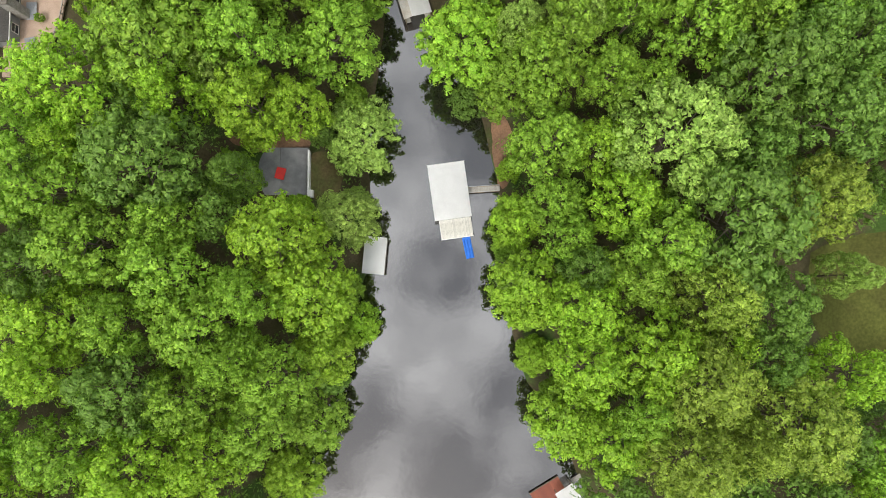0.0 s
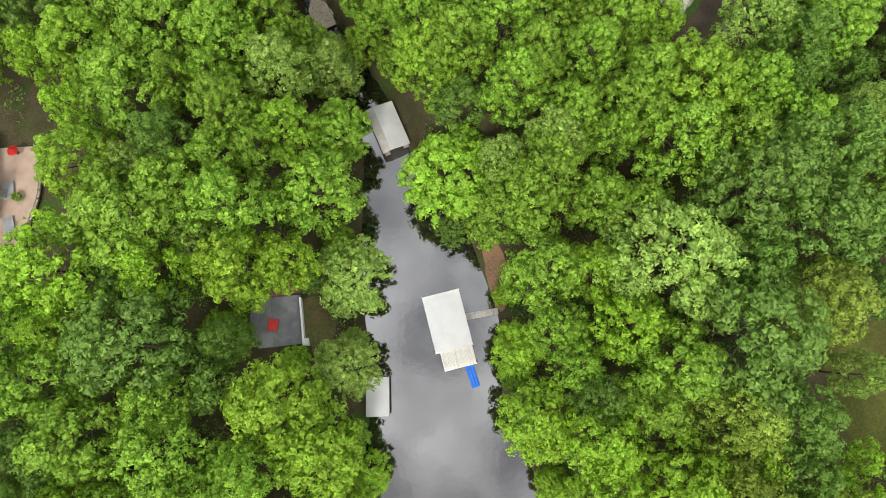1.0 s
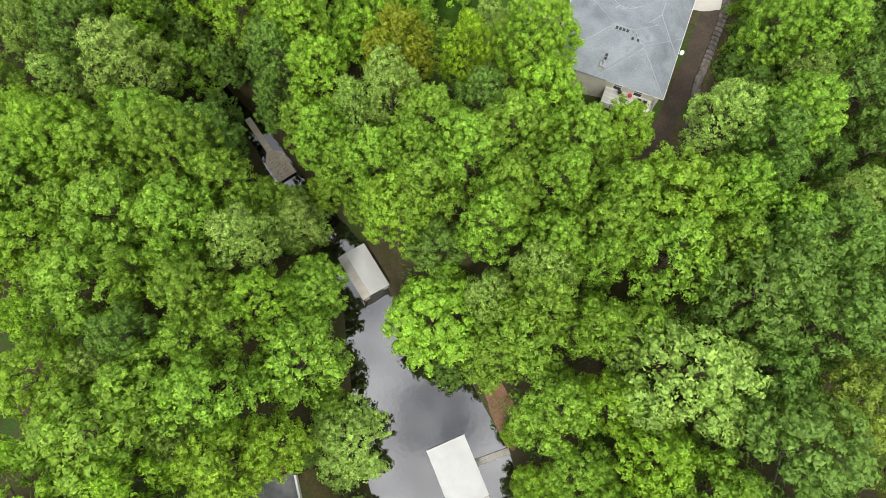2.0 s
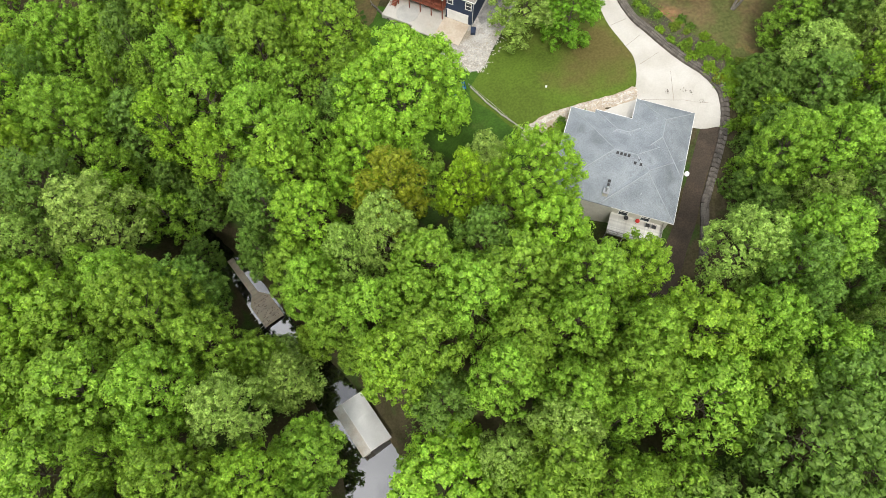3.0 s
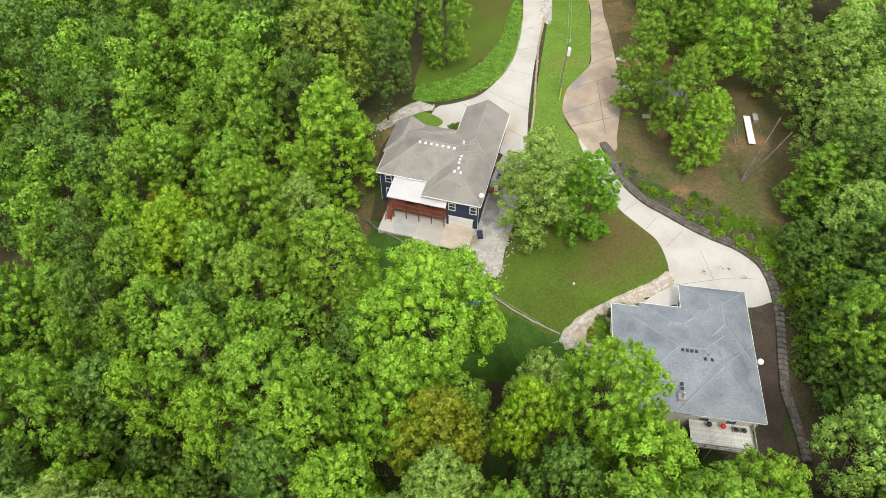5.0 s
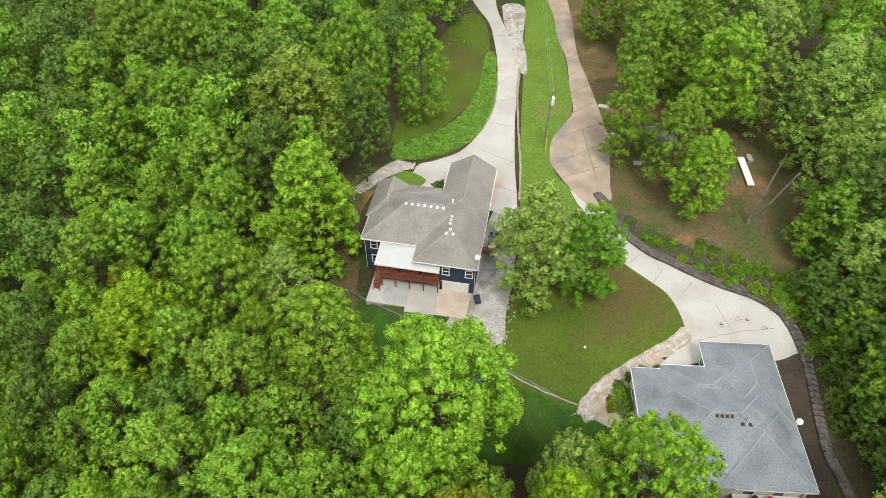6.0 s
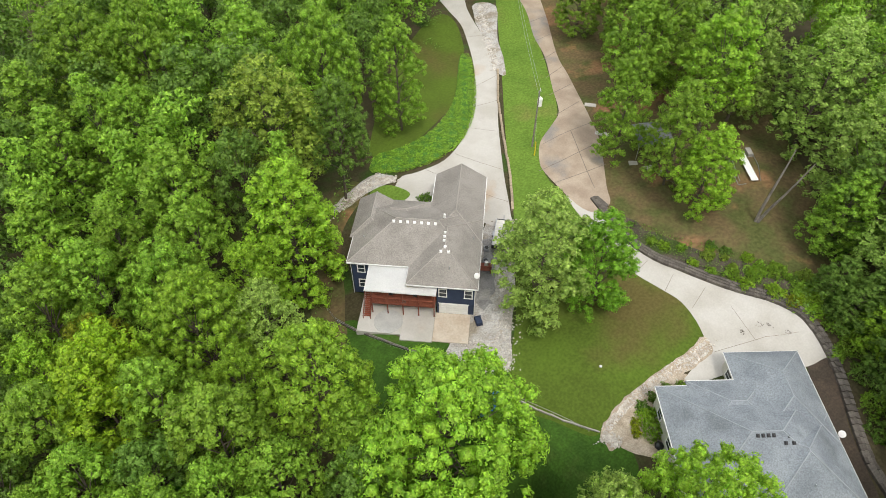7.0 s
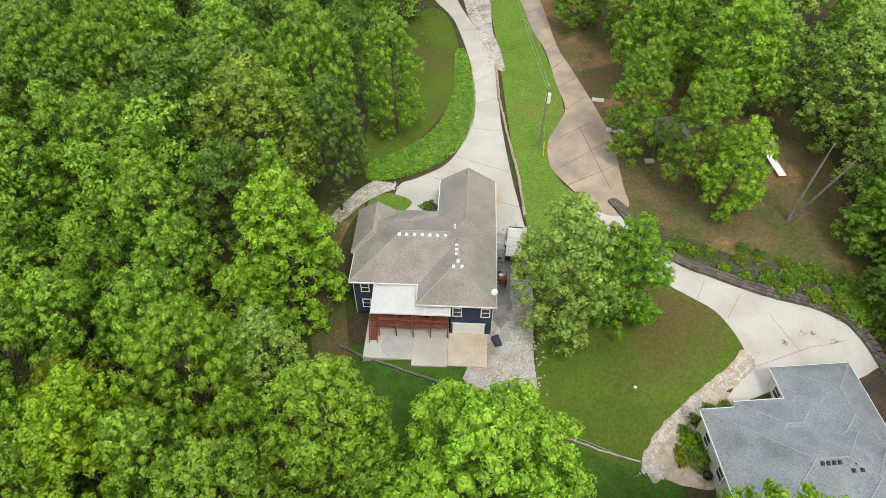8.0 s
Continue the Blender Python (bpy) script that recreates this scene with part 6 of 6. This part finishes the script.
wall_run("patio_edging", [(18.3, 127.5), (19.4, 123.2), (21.6, 118.4), (24.6, 113.0)], (1.0, .3, .4), M_STONE, "low stone edging below the patio", "edging", -.05, .05, 1)
# fence of wire on posts below the patio
wire = thing("wire_fence", Matrix.Identity(4), "thin wire fence on steel posts below the patio", "fence")
_l = [(18.2, 130.5), (18.0, 127.5), (19.1, 123.0), (21.3, 118.0), (24.4, 112.6)]
for (ax, ay), (bx, by) in zip(_l[:-1], _l[1:]):
    part("post", rod((ax, ay, gz(ax, ay) - .2), (ax, ay, gz(ax, ay) + 1.3), .035), M_STEEL, wire)
    for h in (.4, .8, 1.2):
        part("wire", rod((ax, ay, gz(ax, ay) + h), (bx, by, gz(bx, by) + h), .012, .012, 4), M_STEEL, wire)
wire2 = thing("wire_fence", Matrix.Identity(4), "thin pale fence rail at the edge of the lawn", "fence")
for i in range(6):
    ax, ay = 28.9 + i * .95, 102.9 - i * 2.2
    part("post", rod((ax, ay, gz(ax, ay) - .2), (ax, ay, gz(ax, ay) + .7), .04), M_GREYWOOD, wire2)
    if i < 5:
        bx, by = ax + .95, ay - 2.2
        part("rail", rod((ax, ay, gz(ax, ay) + .62), (bx, by, gz(bx, by) + .62), .035, .035, 5), M_GREYWOOD, wire2)
# blue slatted frame at the wood's edge
bench = thing("garden_swing", pose(26.3, 102.2, gz(26.3, 102.2), 0, 0, 20), "bright blue slatted garden swing seat", "swing seat")
for i in range(7):
    part("slat", box(-1.9, 1.9, -.5 + i * .16, -.39 + i * .16, .5, .54), M_BLUE, bench)
for i in range(4):
    part("back_slat", box(-1.9, 1.9, .62, .66, .6 + i * .16, .71 + i * .16), M_BLUE, bench)
for x in (-1.9, 1.9):
    part("frame", rod((x, -.7, 0), (x, 0, 1.9), .05), M_BLUE, bench)
    part("frame", rod((x, .7, 0), (x, 0, 1.9), .05), M_BLUE, bench)
part("crossbar", rod((-1.9, 0, 1.9), (1.9, 0, 1.9), .05), M_BLUE, bench)

# utility pole
PX, PY = 65.0, 136.6
pole = thing("utility_pole", pose(PX, PY, gz(PX, PY), 0, 1.0, 0), "grey timber utility pole with a transformer", "utility pole")
part("shaft", rod((0, 0, -1), (0, 0, 11.6), .17, .11, 10), M_DEAD, pole)
_t = part("transformer", rod((.5, .1, 8.4), (.5, .1, 9.9), .42, .42, 14), M_WHITE, pole, "white transformer can")
part("bushing", rod((.5, .1, 9.9), (.5, .1, 10.25), .08), M_WHITE, _t)
part("bracket", box(0, .3, .0, .2, 9.1, 9.2), M_STEEL, pole)
part("arm", rod((0, 0, 11.0), (.7, .5, 11.4), .04), M_STEEL, pole)
part("cutout", rod((.7, .5, 11.0), (.7, .5, 11.5), .06), M_WHITE, pole)
part("guy_marker", rod((-1.5, -2.2, 0), (-1.3, -1.9, 2.8), .11), mat("yellow_plastic", (.75, .6, .03)), pole, "yellow guy-wire marker")
part("guy_wire", rod((-1.5, -2.2, 0), (0, 0, 9), .015, .015, 4), M_STEEL, pole)
lines = thing("power_line", Matrix.Identity(4), "thin overhead power lines", "cable")
for dx in (0, .6):
    pts = [(PX + dx + 34 * k / 12, PY + 46 * k / 12, gz(PX, PY) + 11.2 + 1.2 * k / 12 - 1.6 * math.sin(math.pi * k / 12)) for k in range(13)]
    _bm = bmesh.new()
    for a, b in zip(pts[:-1], pts[1:]):
        tube(_bm, a, b, .022, .022, 4)
    part("wire", _bm, M_GREYM, lines)

# clutter of the clay yard
shed = thing("metal_carport", pose(80.0, 122.5, gz(80, 122.5), 0, 0, -38), "grey metal carport under the trees", "carport")
ribbed_roof(shed, 0, 3.2, -3.2, 3.2, 2.5, 3.1, M_GREYM, 12)
ribbed_roof(shed, 0, -3.2, -3.2, 3.2, 2.5, 3.1, M_GREYM, 12)
for x in (-3.1, 3.1):
    for y in (-3.1, 0, 3.1):
        part("post", rod((x, y, -.3), (x, y, 2.5), .05), M_STEEL, shed)
sheet_ob = thing("roofing_sheet", pose(86.0, 107.8, gz(86, 107.8) + .45, 0, 0, -36.5), "long white roofing sheet laid on trestles", "roofing sheet")
part("sheet", box(-.6, .6, -3.8, 3.8, 0, .1, .03), M_TIN, sheet_ob)
for y in (-3.3, -1.1, 1.1, 3.3):
    part("rib", box(-.62, .62, y - .04, y + .04, .1, .15), M_TIN, sheet_ob)
    part("trestle", box(-.5, .5, y - .06, y + .06, -.6, 0), M_TIMBER, sheet_ob)
for _n, _line in enumerate((((86.2, 111.0), (84.4, 110.2), (83.2, 108.4), (81.4, 106.0), (82.6, 105.4)), ((85.8, 110.4), (84.8, 109.4), (82.3, 106.4)), ((90.2, 109.7), (87.9, 106.8), (85.0, 104.4)))):
    pipe = thing("bent_pipe", Matrix.Identity(4), "bent pale metal pipe lying on the ground", "pipe", "pipes beside the panel")
    _bm = bmesh.new()
    for (ax, ay), (bx, by) in zip(_line[:-1], _line[1:]):
        tube(_bm, (ax, ay, gz(ax, ay) + .12), (bx, by, gz(bx, by) + .12), .06, .06, 6)
    part("tube", _bm, M_STEEL, pipe)
box_ob = thing("crate", pose(89.4, 109.8, gz(89.4, 109.8), 0, 0, -36), "small pale timber crate", "crate")
part("side", box(-.4, .4, -.9, .9, 0, .6, .02), M_GREYWOOD, box_ob)
part("lid", box(-.44, .44, -.95, .95, .6, .66, .01), M_GREYWOOD, box_ob)
for x, y, a, w in ((74.6, 121.6, 40, 1.5), (75.4, 118.8, 25, 1.8), (75.6, 116.6, 30, 1.2), (81.5, 138.3, 50, 2.2), (76.6, 130.4, 55, 3.0)):
    s = thing("concrete_slab", pose(x, y, gz(x, y), 0, 0, -a), "pale broken concrete slab lying in the grass", "slab", "slabs in the yard")
    part("slab", box(-w / 2, w / 2, -.55, .55, -.1, .16, .05), M_CONC, s)
fork = thing("dead_tree", pose(76.9, 99.5, gz(76.9, 99.5)), "forked bare grey tree leaning over the yard", "tree")
_bm = bmesh.new()
for pts in (((0, 0, -.5), (.2, .1, 2.2), (.5, -.1, 6.5), (.8, -.3, 10.5), (1.0, -.4, 13.6)), ((0.2, -.1, -.5), (.2, -.9, 3.0), (-.1, -2.0, 6.6), (-.4, -3.1, 10.6), (-.6, -4.0, 14.2))):
    for i, (a, b) in enumerate(zip(pts[:-1], pts[1:])):
        tube(_bm, a, b, .28 - i * .05, .23 - i * .05, 8)
part("trunk", _bm, M_DEAD, fork)
snag = thing("dead_tree", pose(112, 134, gz(112, 134)), "leafless grey tree among green crowns", "tree")
_bm = bmesh.new()
tube(_bm, (0, 0, -.5), (.3, 0, 14), .3, .18)
_r = random.Random(8)
for i in range(16):
    z = _r.uniform(12, 19)
    a = _r.uniform(0, 6.28)
    m = (1.6 * math.cos(a), 1.6 * math.sin(a), z + 3.2)
    tube(_bm, (.3, 0, z - 4), m, .1, .06, 5)
    for k in range(3):
        b = a + _r.uniform(-.9, .9)
        tube(_bm, m, (m[0] + 1.6 * math.cos(b), m[1] + 1.6 * math.sin(b), m[2] + _r.uniform(1.5, 3.5)), .05, .015, 4)
part("trunk", _bm, M_DEAD, snag)
cap = thing("cleanout_cap", pose(41.3, 97.3, gz(41.3, 97.3)), "small white plastic cap in the lawn", "cap")
part("pipe", rod((0, 0, -.2), (0, 0, .25), .16, .16, 12), M_WHITE, cap)
part("lid", rod((0, 0, .25), (0, 0, .31), .2, .18, 12), M_WHITE, cap)
bag = thing("rubbish_bag", pose(38.7, 85.1, gz(38.7, 85.1) - .05), "shiny black rubbish bag by the wall", "bag")
_bm = bmesh.new()
bmesh.ops.create_icosphere(_bm, subdivisions=3, radius=.55)
for v in _bm.verts:
    v.co *= 1 + .12 * noise.noise(v.co * 4)
    v.co.z = max(v.co.z, -.3) * .85
part("sack", _bm, M_BLACK, bag, place=pose(0, 0, .3))
part("knot", rod((0, 0, .7), (.05, .05, .95), .1, .14, 8), M_BLACK, bag)

# pavement pieces: joints of the drives, laid as dark filler strips
def joints(owner, pairs, wide=.06):
    for (ax, ay), (bx, by) in pairs:
        bm = bmesh.new()
        n = 6
        dx, dy = bx - ax, by - ay
        long = math.hypot(dx, dy)
        px, py = -dy / long * wide / 2, dx / long * wide / 2
        rows = []
        for i in range(n + 1):
            x, y = ax + dx * i / n, ay + dy * i / n
            rows.append([bm.verts.new((x + s * px, y + s * py, gz(x, y) + .115)) for s in (-1, 1)])
        for a, b in zip(rows[:-1], rows[1:]):
            bm.faces.new((a[0], b[0], b[1], a[1]))
        part("joint", bm, M_JOINT, owner)


JO = bpy.data.objects
joints(JO["lower_drive"], [((56.9, 105.3), (60.0, 105.5)), ((57.6, 100.2), (60.8, 101.4)), ((58.2, 95.8), (62.4, 96.9)), ((54.5, 89.3), (62.0, 86.5)), ((62.0, 86.5), (65.5, 84.0)), ((60.5, 86.9), (62.5, 92.5)), ((58.6, 110.5), (60.8, 110.0))])
joints(JO["stained_drive"], [((60.6, 126.5), (71.0, 124.5)), ((61.0, 130.5), (74.0, 129.2)), ((66.5, 135.6), (77.0, 134.2)), ((74.2, 140), (80.6, 140.5)), ((78.2, 146), (84.2, 146.0)), ((82, 151), (87.4, 151.8)), ((85.8, 156.3), (90.2, 156.6)), ((89.4, 162.4), (94.0, 162.0)), ((93, 168.5), (98, 168)), ((65.0, 121.4), (72.5, 134.5))], .13)
joints(JO["concrete_drive"], [((60.2, 148), (64.2, 143.6)), ((69.4, 158), (75, 158.2)), ((53, 143.8), (57, 135)), ((64.5, 153), (70, 151.6)), ((80, 174.2), (84.5, 172)), ((46.5, 143.5), (52.5, 128))], .07)


def loose_stones(name, areas, count, material, label, size=(.08, .2), seed=4):
    """Stones lying on a bed, too many to count: one mesh. areas: centre, half sizes, turn."""
    rr = random.Random(seed)
    base = bmesh.new()
    bmesh.ops.create_icosphere(base, subdivisions=1, radius=1)
    base.verts.index_update()
    bv, bf = [v.co.copy() for v in base.verts], [[v.index for v in f.verts] for f in base.faces]
    base.free()
    verts, faces = [], []
    for i in range(count):
        cx, cy, hx, hy, turn = areas[i % len(areas)]
        u, v = rr.gauss(0, .55) * hx, rr.uniform(-1, 1) * hy
        c, s = math.cos(radians(turn)), math.sin(radians(turn))
        x, y, r = cx + u * c - v * s, cy + u * s + v * c, rr.uniform(*size)
        z, at = gz(x, y) + .1, len(verts)
        k = [rr.uniform(.7, 1.3) for _ in range(3)]
        verts += [(x + p.x * r * k[0], y + p.y * r * k[1], z + p.z * r * .6 * k[2]) for p in bv]
        faces += [[q + at for q in f] for f in bf]
    me = bpy.data.meshes.new(name)
    me.from_pydata(verts, [], faces)
    me.materials.append(material)
    return tagged(new(name, me), label, "stones", kind="stuff")


M_PALESTONE = mat("pale_stones", (0.62, 0.58, 0.52), (0.40, 0.35, 0.29), 1.3, 6.0, 0.9, 0.3)
loose_stones("gravel_stones", [(41.3, 117.2, 0.9, 6.5, -44), (34, 108.6, 2.0, 4.5, -42), (30, 109, 2.5, 3, -40), (47, 123, 1.0, 3.5, -42)], 1100, M_PALESTONE, "loose pale stones on the gravel track", (.06, .17))
loose_stones("bed_pebbles", [(38.2, 91.1, 3.2, .5, 8), (45.5, 91.3, 4.2, .65, -2), (52.3, 90.5, 3.0, .8, 0), (35.0, 89.4, .7, 1.2, 20)], 1300, M_PALESTONE, "tan river pebbles in the garden bed", (.07, .16), 6)
loose_stones("swale_stones", [(35, 147, 4.5, 1.0, 6), (39.5, 146, 1.6, .8, -30), (80, 165.5, 1.0, 7, -32), (88, 178, 1.2, 6, -34)], 900, M_PALESTONE, "pale broken stones along the drive's edge", (.1, .28), 7)

# oil and leaf stains on the turning pad
for x, y, r, a in ((63.2, 88.2, .45, 20), (63.8, 87.4, .3, 60), (64.7, 84.9, .35, 10), (60.3, 89.0, .25, 40)):
    st = thing("leaf_pile", pose(x, y, gz(x, y) + .1, 0, 0, a), "small pile of brown leaves on the concrete", "leaves", "leaf piles on the drive")
    _bm = bmesh.new()
    _rr = random.Random(int(x * 10))
    for i in range(26):
        px, py, t = _rr.gauss(0, r), _rr.gauss(0, r * .6), _rr.uniform(0, 6.28)
        c, s = .09 * math.cos(t), .09 * math.sin(t)
        _bm.faces.new([_bm.verts.new(q) for q in ((px - c, py - s, .02), (px + s, py - c, .03), (px + c, py + s, .05))])
    part("leaves", _bm, M_DIRT, st)
